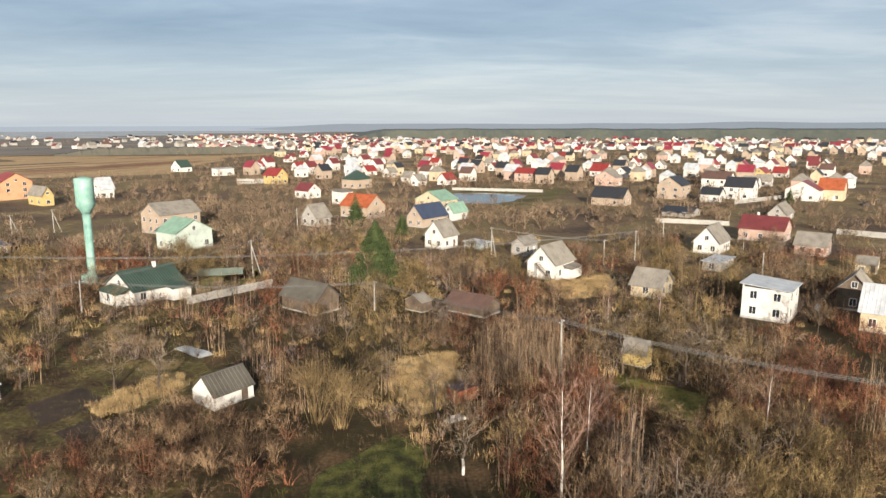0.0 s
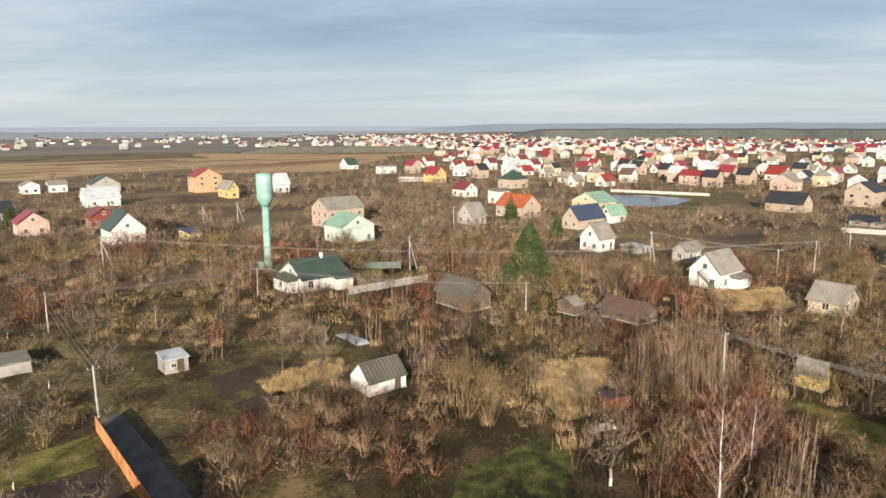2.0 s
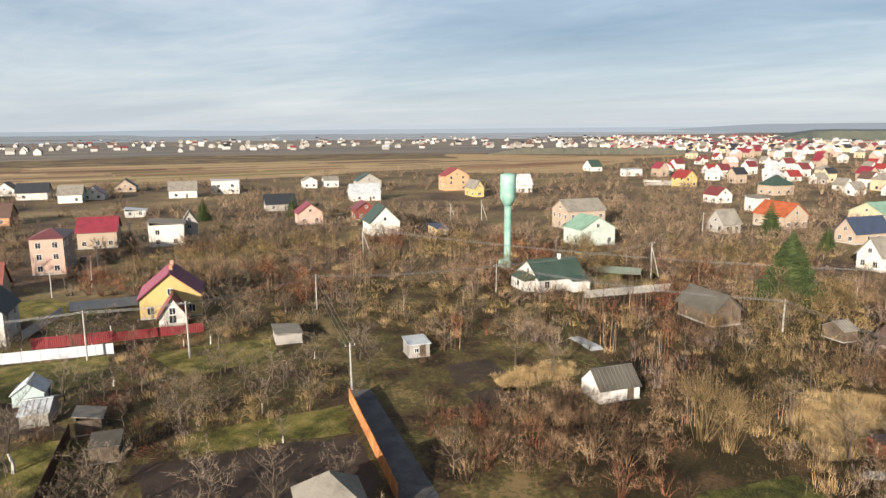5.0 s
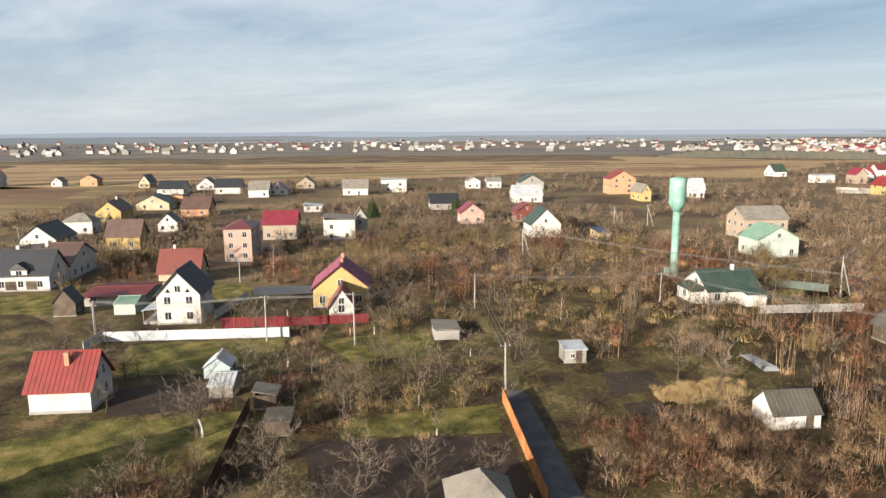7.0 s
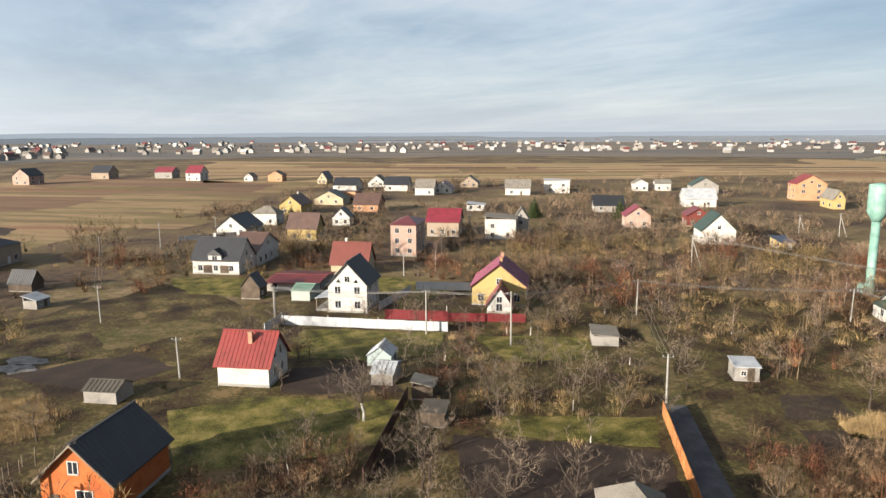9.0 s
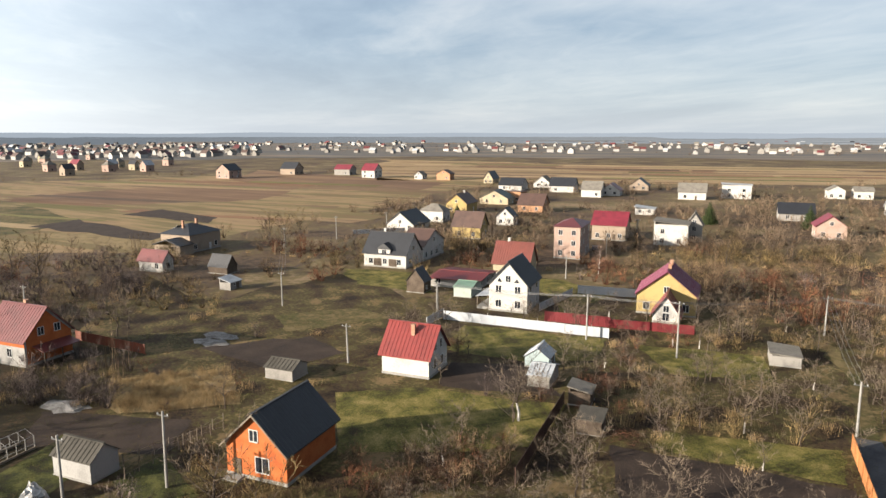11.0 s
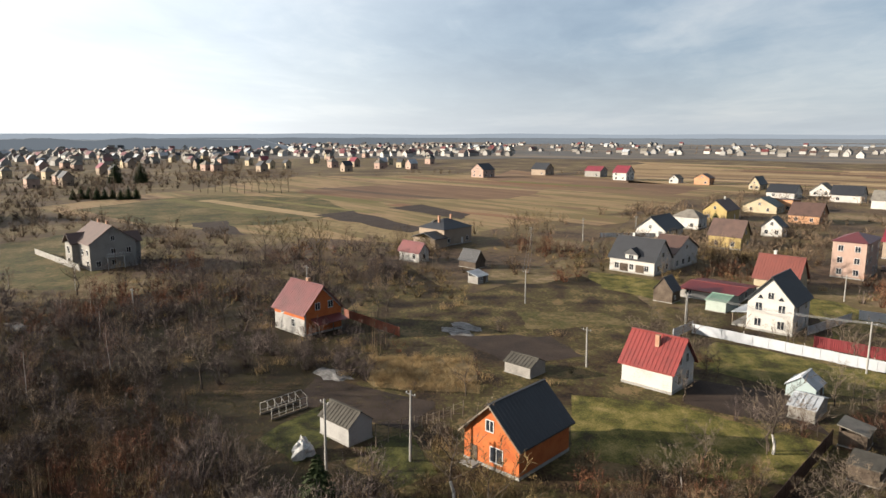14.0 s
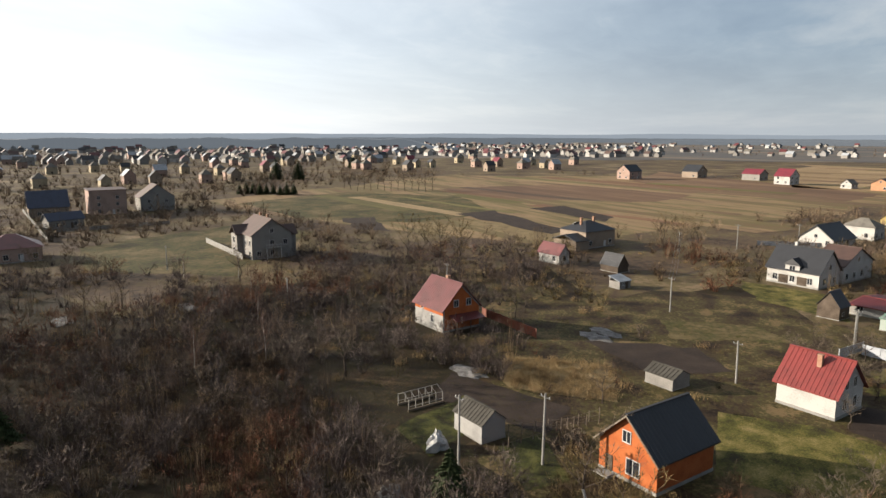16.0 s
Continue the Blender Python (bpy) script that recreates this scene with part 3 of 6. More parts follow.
TALL = [tree_kind("bare_tree", "tall leafless tree with an upright brown crown", 50 + i, BARK, TWIG_BROWN, height=8.0, spread=2.7, limbs=16, twigs=12, fork=0.25, lift=1.0, wood=0.12, fine=0.017) for i in range(4)]
WILLOW = [tree_kind("willow_tree", "leafless willow with yellowish whips", 60 + i, BARK, TWIG_OLIVE, height=6.5, spread=3.0, limbs=14, twigs=15, fork=0.1, lift=1.0, wood=0.13, fine=0.017) for i in range(3)]
GROVE = {}


def plant(kinds, x, y, height, turn=None):
    name, label, trunk, crown, h = kinds[rng.randrange(len(kinds))]
    base = new(name, trunk)
    tagged(base, label, "tree", "bare trees")
    k = height / h
    base.matrix_basis = pose(x, y, 0, rng.uniform(-3, 3), rng.uniform(-3, 3), rng.uniform(0, 360) if turn is None else turn) @ Matrix.Diagonal((k, k, k, 1))
    part("crown", crown, None, base)
    return base


def birch(x, y, height):
    plant(BIRCH, x, y, height)


def willow(x, y, height):
    plant(WILLOW, x, y, min(max(height, 4), 10))


def tall_tree(x, y, height):
    plant(TALL, x, y, min(max(height, 4), 12))


def fruit_tree(x, y, height, washed=False):
    plant(FRUIT_W if washed else FRUIT, x, y, min(max(height, 3), 8))


def conifer_meshes(seed, height, radius, tiers, per, droop, start):
    r = random.Random(seed)
    tr = bmesh.new()
    tube(tr, (0, 0, -0.2), (0, 0, height * 0.97), 0.025 * height, 0.01, 7)
    vs, fs = [], []
    for i in range(tiers):
        f = i / (tiers - 1)
        z = height * (start + (1 - start) * f * 0.98)
        rad = radius * (1 - f) ** 0.85 * r.uniform(0.85, 1.1) + 0.12
        n = max(5, int(per * (1 - 0.7 * f)))
        for k in range(n):
            ang = 6.2832 * k / n + i * 1.3 + r.uniform(-.25, .25)
            out = Vector((math.cos(ang), math.sin(ang), 0))
            side = Vector((-out.y, out.x, 0))
            reach = rad * r.uniform(0.75, 1.12)
            for s in range(7):
                g = (s + 1) / 7
                p = Vector((0, 0, z)) + out * reach * g + Vector((0, 0, -droop * reach * g * (1.3 - g) ))
                w = 0.28 * reach * (1.2 - g) + 0.2
                for sg in (-1, 1):
                    j = len(vs)
                    tip = p + side * sg * w + out * w * 0.5 + Vector((0, 0, -0.25 * w + r.uniform(-.1, .1)))
                    vs += [p - out * 0.14 * reach, p + out * 0.08 * reach, tip, p + Vector((0, 0, 0.2 * w + 0.08))]
                    fs += [(j, j + 1, j + 2), (j, j + 2, j + 3), (j + 1, j + 3, j + 2)]
    return mesh_of("trunk", tr, BARK), from_lists("crown", (vs, fs), NEEDLE)


SPRUCE = [conifer_meshes(70, 10.0, 4.7, 34, 30, 0.3, 0.03), conifer_meshes(71, 10.0, 3.6, 22, 15, 0.3, 0.03)]
PINE = conifer_meshes(75, 5.0, 1.9, 12, 12, -0.35, 0.15)


def conifer(meshes, tall, name, label, x, y, height):
    base = tagged(new(name, meshes[0]), label, "tree")
    k = height / tall
    base.matrix_basis = pose(x, y, 0, 0, 0, rng.uniform(0, 360)) @ Matrix.Diagonal((k, k, k, 1))
    part("crown", meshes[1], None, base)


def spruce(x, y, height):
    conifer(SPRUCE[1 if math.hypot(x, y) > 190 else 0], 10.0, "spruce_tree", "dense dark green spruce with drooping boughs", x, y, height)


def pine(x, y, height):
    conifer(PINE, 5.0, "pine_tree", "young bushy green pine", x, y, min(height, 6.0))


# ---- clutter ----


def greenhouse_frame(x, y):
    base = tagged(new("greenhouse_frame"), "bare pale frame of a small garden greenhouse", "greenhouse")
    base.matrix_basis = pose(x, y, 0, 0, 0, 143)
    BUILT.append((x, y, 3.2))
    bar = mesh_of("upright", boxed(-0.035, -0.035, 0, 0.035, 0.035, 1.5), CONCRETE)
    rafter = bmesh.new()
    tube(rafter, (0, -1.2, 1.48), (0, 0, 2.05), 0.03, 0.03, 5)
    tube(rafter, (0, 1.2, 1.48), (0, 0, 2.05), 0.03, 0.03, 5)
    rafter = mesh_of("rafter", rafter, CONCRETE)
    for i in range(6):
        px = -2.5 + i
        for py in (-1.2, 1.2):
            part("upright", bar, None, base).location = (px, py, 0)
        part("rafter", rafter, None, base).location = (px, 0, 0)
    for py, z in ((-1.2, 1.48), (1.2, 1.48), (0, 2.05), (-1.2, 0.6), (1.2, 0.6)):
        bm = bmesh.new()
        tube(bm, (-2.55, py, z), (2.55, py, z), 0.035, 0.035, 5)
        part("rail", bm, CONCRETE, base)
    part("foot", boxed(-2.6, -1.27, -0.05, 2.6, -1.13, 0.25), WOOD, base)
    part("foot", boxed(-2.6, 1.13, -0.05, 2.6, 1.27, 0.25), WOOD, base)


def lump(rx, ry, h, seed, rough=0.35, n=14):
    """An uneven heap standing on the ground."""
    bm = bmesh.new()
    rows = []
    for j in range(7):
        f = j / 6
        row = []
        for i in range(n):
            a = 6.28319 * i / n
            k = 1 + rough * noise.noise((math.cos(a) * 2 + seed, math.sin(a) * 2, f * 3))
            r = math.cos(f * 1.5) * k
            row.append(bm.verts.new((rx * r * math.cos(a), ry * r * math.sin(a), max(-0.05, h * math.sin(f * 1.5) * (1 + 0.5 * rough * noise.noise((i * 0.7 + seed, f * 4, 1)))) - 0.05 * (j == 0))))
        rows.append(row)
    for p, q in zip(rows, rows[1:]):
        for i in range(n):
            bm.faces.new((p[i], p[(i + 1) % n], q[(i + 1) % n], q[i]))
    bm.faces.new(rows[-1])
    bm.faces.new(rows[0][::-1])
    return bm


def heap(name, label, material, x, y, rx, ry, h, rough=0.35, yaw=0.0):
    ob = new(name, mesh_of(name, lump(rx, ry, h, x * 0.37, rough), material))
    ob.matrix_basis = pose(x, y, 0, 0, 0, yaw)
    return tagged(ob, label, name.replace("_", " "))


def tarp_heap(x, y, height):
    heap("tarp_heap", "crumpled white plastic sheet over a garden heap", SHEETING, x, y, 1.5, 1.1, 1.7, 0.9)


def sheet_mound(x, y):
    heap("covered_mound", "low mound under grey white plastic sheeting", SHEETING, x, y, 2.3, 1.3, 0.6, 0.6, 30)
    # no real hole: a solid dark lump stands for the shade inside
    heap("covered_mound", "dark lump painted as the shade inside torn sheeting", BROWN_SHEET, x + 0.2, y - 0.4, 0.6, 0.5, 0.75, 0.5)


def rusty_tank(x, y):
    base = tagged(new("rusty_container"), "rusty orange metal box rotting in reeds", "container")
    base.matrix_basis = pose(x, y, 0, 0, 0, 40)
    part("box", boxed(-1.5, -1.0, -0.05, 1.5, 1.0, 1.6), RUST_SHEET, base)
    part("lid", boxed(-1.6, -1.1, 1.6, 1.6, 1.1, 1.68), BROWN_SHEET, base)
    for px in (-1.5, -0.5, 0.5, 1.5):
        part("rib", boxed(px - 0.05, -1.05, 0, px + 0.05, -1.0, 1.6), RUST_SHEET, base)


def cloth_pile(x, y):
    heap("plastic_pile", "small pile of pale plastic in dry grass", SHEETING, x, y, 1.2, 0.7, 0.5, 0.6, 20)


def slab_pile(x, y):
    base = tagged(new("slab_pile"), "low stack of grey roofing sheets on the ground", "roofing sheets")
    base.matrix_basis = pose(x, y, 0, 0, 0, 140)
    for i in range(4):
        p = part("sheet", boxed(-3.2 + 0.2 * i, -1.2, 0, 3.0, 1.1 - 0.15 * i, 0.05), ROOF_LIGHT, base)
        p.matrix_basis = pose(0.1 * i, 0.1 * i, -0.03 + 0.07 * i, 0, 0, 3 * i)


def blue_tub(x, y):
    base = tagged(new("water_tub"), "small blue plastic water tub on legs", "tub")
    base.location = (x, y, 0)
    part("tub", lathe([(0.35, 0.6), (0.5, 1.2), (0.3, 1.7), (0.06, 1.85)], 12), ROOF_NAVY_LIGHT, base)
    for i in range(4):
        px, py = 0.3 * math.cos(i * 1.5708), 0.3 * math.sin(i * 1.5708)
        part("leg", boxed(px - 0.04, py - 0.04, -0.05, px + 0.04, py + 0.04, 0.62), WIRE, base)


def rubble(x, y):
    heap("ash_heap", "pale ash and rubble spread on dug soil", ASH, x, y, 3.4, 1.8, 0.28, 0.7, 50)


def brush_pile(x, y):
    vs, fs = [], []
    r = random.Random(int(x * 10))
    for _ in range(220):
        p = Vector((r.gauss(0, 1.1), r.gauss(0, 0.8), r.uniform(0.0, 0.7)))
        v = rand_dir(r) * r.uniform(0.4, 1.1)
        v.z *= 0.4
        blade(vs, fs, p, p + v, 0.03, rand_dir(r))
    ob = new("brush_pile", from_lists("brush_pile", (vs, fs), TWIG_RED))
    ob.location = (x, y, 0)
    tagged(ob, "heap of cut russet branches in the garden", "brush pile", kind="stuff")


def car(x, y, yaw):
    base = tagged(new("car"), "dark parked hatchback car near the houses", "car")
    base.matrix_basis = pose(x, y, 0, 0, 0, yaw)
    bm = bmesh.new()
    side = [(-2.1, 0.3), (-2.15, 0.75), (-1.9, 0.9), (-1.5, 1.42), (0.2, 1.45), (0.95, 0.95), (2.0, 0.8), (2.1, 0.35)]
    lo = [bm.verts.new((px, -0.85, z)) for px, z in side]
    hi = [bm.verts.new((px, 0.85, z)) for px, z in side]
    bm.faces.new(lo)
    bm.faces.new(hi[::-1])
    for i in range(len(side)):
        j = (i + 1) % len(side)
        bm.faces.new((lo[i], hi[i], hi[j], lo[j]))
    bmesh.ops.recalc_face_normals(bm, faces=bm.faces)
    part("body", bm, ROOF_BLACK, base)
    for s in (-1, 1):
        part("side_window", boxed(-1.2, s * 0.86 - 0.01, 0.98, 0.4, s * 0.86 + 0.01, 1.34), GLASS, base)
    wheel = lathe([(0.2, -0.1), (0.32, -0.08), (0.32, 0.08), (0.2, 0.1)], 14)
    bmesh.ops.rotate(wheel, verts=wheel.verts, matrix=Matrix.Rotation(radians(90), 3, "X"))
    wheel = mesh_of("wheel", wheel, WIRE)
    for px in (-1.3, 1.3):
        for py in (-0.8, 0.8):
            part("wheel", wheel, None, base).location = (px, py, 0.32)


# ---- the ground ----
bm = bmesh.new()
rings = [1, 20, 40, 80, 160, 320, 640, 1300, 2600, 4900]
last = [bm.verts.new((0, 0, 0))]
for rr in rings:
    now = [bm.verts.new((rr * math.cos(6.28319 * i / 96), rr * math.sin(6.28319 * i / 96), 0)) for i in range(96)]
    for i in range(96):
        j = (i + 1) % 96
        bm.faces.new((last[0], now[i], now[j]) if len(last) == 1 else (last[i], now[i], now[j], last[j]))
    last = now
tagged(new("ground", mesh_of("ground", bm, GROUND)), kind="structure")

# rough grass and scrub beyond the gardens
bm = bmesh.new()
rim = []
for r0 in (150, 400, 1100):
    rim.append([bm.verts.new((r * math.cos(a), r * math.sin(a), 0.012)) for r, a in ((r0 * (1 + 0.3 * noise.noise((i * 0.37, r0, 0)) * (r0 < 200)), 6.28319 * i / 120) for i in range(120))])
for p, q in zip(rim, rim[1:]):
    for i in range(120):
        bm.faces.new((p[i], q[i], q[(i + 1) % 120], p[(i + 1) % 120]))
tagged(new("rough_grass", mesh_of("rough_grass", bm, SCRUB)), kind="structure")

# ---- the place ----

# ground surfaces
patch("field", STRAW_FIELD, 0.06, (-881.2, 152.7), (-217.7, 868.5), (-206.0, 822.4), (-322.8, 508.8), (-396.8, 250.9), (-483.0, 82.2))
patch("field", STRIPE_FIELD, 0.04, (-281.5, -216.2), (-522.5, -168.3), (-579.6, 10.6), (-621.0, 276.3), (-405.1, 138.5), (-249.9, 5.2), (-203.4, -33.4), (-218.5, -91.0), (-240.5, -146.3))
patch("field", STRAW_FIELD, 0.05, (-512.3, 788.8), (-247.3, 777.5), (-195.8, 486.1), (-284.8, 435.8))
patch("meadow", MEADOW, 0.05, (-152.7, -159.3), (-208.4, -148.7), (-206.0, -110.8), (-133.2, -92.7), (-127.2, -131.6))
patch("lawn", LAWN, 0.05, (-96.6, 27.2), (-109.0, 33.5), (-95.3, 53.7), (-86.1, 46.6), (-87.9, 37.9))
patch("soil_bed", SOIL, 0.04, (-91.3, 25.2), (-87.3, 36.0), (-74.4, 36.1), (-82.4, 22.1))
patch("lawn", LAWN, 0.04, (-83.8, 8.4), (-82.4, 20.1), (-72.2, 35.4), (-62.7, 27.3), (-66.3, 6.7))
patch("soil_bed", SOIL, 0.04, (-61.0, 35.2), (-46.3, 52.6), (-37.4, 46.3), (-36.9, 42.1), (-48.8, 29.6))
patch("lawn", LAWN, 0.03, (-62.3, 42.8), (-53.2, 58.3), (-47.3, 52.8), (-58.7, 38.8))
patch("lawn", LAWN, 0.03, (-91.5, 56.7), (-81.1, 72.0), (-72.0, 65.6), (-78.2, 54.0))
patch("soil_bed", SOIL, 0.03, (-50.3, 77.1), (-46.6, 82.6), (-40.7, 78.1), (-45.2, 70.7))
patch("soil_bed", SOIL, 0.03, (-42.7, 69.3), (-39.3, 75.5), (-35.0, 71.4), (-37.8, 65.1))
patch("dry_grass", STRAW, 0.03, (-42.7, 76.0), (-36.5, 88.4), (-32.9, 83.5), (-38.4, 72.5))
patch("ploughed_plot", SOIL, 0.08, (-241.7, -118.8), (-250.6, -108.9), (-215.1, -87.2), (-214.3, -99.4))
patch("ploughed_plot", SOIL, 0.08, (-271.0, -80.3), (-290.5, -68.0), (-237.9, -28.8), (-225.7, -33.2))
patch("ploughed_plot", SOIL, 0.08, (-302.3, -54.9), (-320.0, -41.6), (-282.1, -16.4), (-264.4, -18.7))
patch("ploughed_plot", SOIL, 0.04, (-107.9, -10.1), (-109.6, 7.1), (-99.5, 11.7), (-94.4, 1.2))
patch("dry_grass", STRAW, 0.05, (-97.1, -21.1), (-96.3, -5.4), (-82.9, -3.3), (-83.8, -17.4))
patch("ploughed_plot", SOIL, 0.03, (-86.9, -26.3), (-79.7, -8.8), (-71.2, -10.4), (-77.0, -25.5))
patch("dry_grass", STRAW, 0.03, (23.2, 141.7), (37.5, 148.3), (35.2, 131.6), (23.5, 126.3))
patch("dry_grass", STRAW, 0.03, (-7.6, 92.1), (2.2, 97.0), (2.5, 79.7), (-2.9, 73.1), (-6.7, 79.8))
patch("lawn", GARDEN_GRASS, 0.03, (-12.2, 60.3), (-5.2, 68.8), (-1.5, 66.1), (-2.2, 54.4), (-12.2, 54.4))
patch("lawn", LAWN, 0.03, (23.5, 87.5), (32.8, 79.6), (29.6, 71.5), (25.7, 73.0), (21.3, 81.5))
patch("lawn", LAWN, 0.03, (-165.6, 19.4), (-156.3, 35.4), (-133.0, 34.4), (-146.9, 20.3))
patch("meadow", MEADOW, 0.03, (-124.9, 1.7), (-125.6, 18.0), (-117.1, 22.0), (-113.3, 3.5))
patch("lawn", LAWN, 0.04, (-144.4, 58.4), (-138.4, 66.1), (-121.6, 70.4), (-113.4, 53.8))
patch("lawn", LAWN, 0.03, (-55.4, 142.3), (-46.1, 157.0), (-38.2, 146.6), (-50.5, 132.3))
water("pond", 0.05, (1.2, 337.4), (21.7, 339.9), (41.5, 328.2), (32.6, 302.9), (20.9, 289.7), (4.0, 294.3))
patch("lawn", GARDEN_GRASS, 0.035, (-67.2, -26.9), (-79.3, -22.3), (-72.4, -18.3), (-62.0, -21.0))
patch("lawn", GARDEN_GRASS, 0.034, (-66.6, -14.9), (-70.9, -10.8), (-61.8, -6.5), (-58.3, -10.3))
patch("lawn", LAWN, 0.03, (-47.5, 142.3), (-40.2, 149.6), (-44.1, 157.0), (-50.1, 152.7))
patch("meadow", MEADOW, 0.02, (-7.2, 362.3), (71.2, 360.7), (59.8, 330.6), (35.4, 269.4), (18.0, 281.4), (-3.2, 273.8))
lane("road", ASPHALT, 0.05, (-55.4, 62.1), (-53.7, 63.9), (-31.6, 47.0), (-34.4, 44.1))
patch("track", MEADOW, 0.04, (-82.5, 85.7), (-81.7, 86.6), (-54.1, 64.1), (-55.5, 62.6))

# long narrow strips of stubble, fallow and ploughed land
STRIPS = [surface("strip_" + n, tinted(c, 0.6), c, tinted(c, 1.35), scale=0.03, fine=0.4, bump=0.0, spread=0.26, stretch=(0.15, 1.0, 1), rot=52)
          for n, c in (("stubble", (0.36, 0.255, 0.14)), ("fallow", (0.24, 0.155, 0.09)), ("russet", (0.27, 0.15, 0.085)), ("winter_crop", (0.20, 0.175, 0.065)), ("earth", (0.12, 0.082, 0.058)), ("straw", (0.46, 0.335, 0.185)))]


def strips(seed, area, rot, lift, chances):
    r = random.Random(seed)
    c, q = math.cos(radians(rot)), math.sin(radians(rot))
    us = [x * c + y * q for x, y in area]
    vs = [y * c - x * q for x, y in area]
    v = min(vs)
    while v < max(vs):
        w = r.uniform(4, 20)
        u = min(us) + r.uniform(0, 60)
        while u < max(us):
            d = r.uniform(50, 190)
            pts = [(a * c - b * q, a * q + b * c) for a, b in ((u, v), (u + d, v), (u + d, v + w), (u, v + w))]
            if r.random() < 0.8 and all(inside(area, x, y) for x, y in pts):
                bm = bmesh.new()
                bm.faces.new([bm.verts.new((x, y, lift)) for x, y in outline(pts, 0.35, 5)])
                tagged(new("field_strip", mesh_of("field_strip", bm, STRIPS[r.choices(range(6), chances)[0]])), kind="structure")
            u += d + r.uniform(0, 12)
        v += w + r.choice((0.0, 0.6, 1.5))


strips(3, OPEN[1], 52.5, 0.065, (3, 4, 3, 3, 1.2, 2))
strips(5, OPEN[0], 60, 0.085, (4, 3, 3, 1, 0.6, 4))
strips(6, OPEN[2], 60, 0.075, (4, 3, 3, 1, 0.6, 4))

# water tower
OPEN.append(((-54, 70), (-51, 86), (-33, 92), (-30, 82), (-37, 66), (-44, 60)))      # the garden beside the derelict hut
OPEN.append(((-74.8, -36.1), (-90.4, -30.7), (-82.9, -11.3), (-59.1, -6.2), (-54.4, -20.7)))      # rough grass round the tarpaulin
water_tower(-75.9, 143.0, 22.61)

# near houses and huts
brick_house = house("orange brick house with a black sheet roof on a lawn", -66.65, 1.27, 142.5, 8.7, 7.0, 3.47, 3.29, BRICK_ORANGE, ROOF_BLACK, "gable", windows=False)
red_cottage = house("white rendered cottage with a bright red ribbed metal roof", -89.84, 20.38, 232.5, 7.1, 6.6, 3.13, 3.51, WHITE, ROOF_RED, "gable", windows=False)
block_house = house("unfinished block house with orange brick attic and maroon roof", -110.36, -34.22, 232.5, 8.6, 7.6, 4.02, 3.98, BLOCK, ROOF_MAROON, "gable", chimneys=1, windows=False)
tall_house = house("tall white gabled house with a black roof behind white fence", -119.12, 46.85, 142.5, 9.1, 7.4, 5.45, 4.03, WHITE, ROOF_BLACK, "gable")
house("cottage with a rusty red roof and pale chimney", -150.16, 58.95, 232.5, 8.7, 7.1, 2.86, 4.39, CREAM, ROOF_RUST, "gable", chimneys=1)
house("yellow house with a purple metal roof and brick chimneys", -110.05, 74.61, 142.5, 11.0, 10.4, 3.87, 4.25, YELLOW, ROOF_PURPLE, "gable", chimneys=2)
house("small white gabled summer kitchen with a maroon roof", -103.29, 69.98, 142.5, 6.0, 4.5, 1.71, 3.22, WHITE, ROOF_MAROON, "gable")
bungalow = house("white bungalow with a dark green roof beside a concrete wall", -58.73, 130.20, 52.5, 10.5, 10.5, 2.78, 2.99, WHITE, ROOF_GREEN, "gable", chimneys=1)
house("pale mint house with a light green roof", -71.93, 185.85, 142.5, 9.6, 11.2, 4.93, 3.16, MINT, ROOF_MINT, "gable")
house("long beige house with a dark grey roof", -87.42, 215.62, 52.5, 14.0, 11.0, 6.27, 3.21, BEIGE, ROOF_GREY, "gable")
house("white villa with a green and grey roof", -135.98, 169.44, 142.5, 10.6, 9.6, 4.46, 4.71, WHITE, ROOF_GREEN, "gable")
house("yellow kiosk with a navy flat roof", -119.73, 178.19, 52.5, 3.6, 9.6, 2.27, 0.50, YELLOW, ROOF_NAVY, "flat")
house("pink cottage with a crimson roof", -174.97, 176.34, 142.5, 9.6, 8.7, 4.12, 3.21, PINK, ROOF_CRIMSON, "gable")
house("dark red house with a maroon roof", -165.49, 196.03, 142.5, 8.7, 7.9, 4.02, 2.47, MAROONW, ROOF_MAROON, "gable")
house("white house with a pale roof", -209.77, 248.90, 52.5, 13.5, 11.0, 3.72, 4.08, WHITE, ROOF_LIGHT, "gable")
house("tall peach house with a red roof", -202.01, 316.75, 142.5, 11.0, 14.0, 8.05, 4.07, PEACH, ROOF_RED, "gable")
house("yellow house with a grey slate roof", -173.95, 291.80, 142.5, 14.0, 4.7, 4.54, 3.52, YELLOW, ROOF_GREY, "gable")
house("white house beside the water tower with a pale roof", -161.82, 322.13, 52.5, 6.7, 7.5, 4.47, 5.03, WHITE, ROOF_LIGHT, "gable")
house("small white cottage", -283.74, 287.50, 142.5, 8.9, 8.1, 4.32, 2.27, WHITE, ROOF_GREY, "gable")
house("small white cottage", -277.85, 298.93, 52.5, 8.5, 9.3, 4.02, 2.03, WHITE, ROOF_GREY, "gable")
house("long house with a dark green roof", -254.94, 305.84, 142.5, 11.0, 14.0, 4.21, 4.12, GREYW, ROOF_GREEN, "gable")
house("white house with a green roof in the field", -197.10, 512.67, 52.5, 9.4, 13.0, 3.63, 4.92, WHITE, ROOF_GREEN, "gable")
house("low white building with a flat roof", -151.75, 468.85, 52.5, 14.0, 5.7, 4.61, 0.46, WHITE, ROOF_LIGHT, "flat")
house("yellow house with a red roof", -98.59, 399.87, 142.5, 11.9, 8.3, 5.23, 4.03, YELLOW, ROOF_RED, "gable")
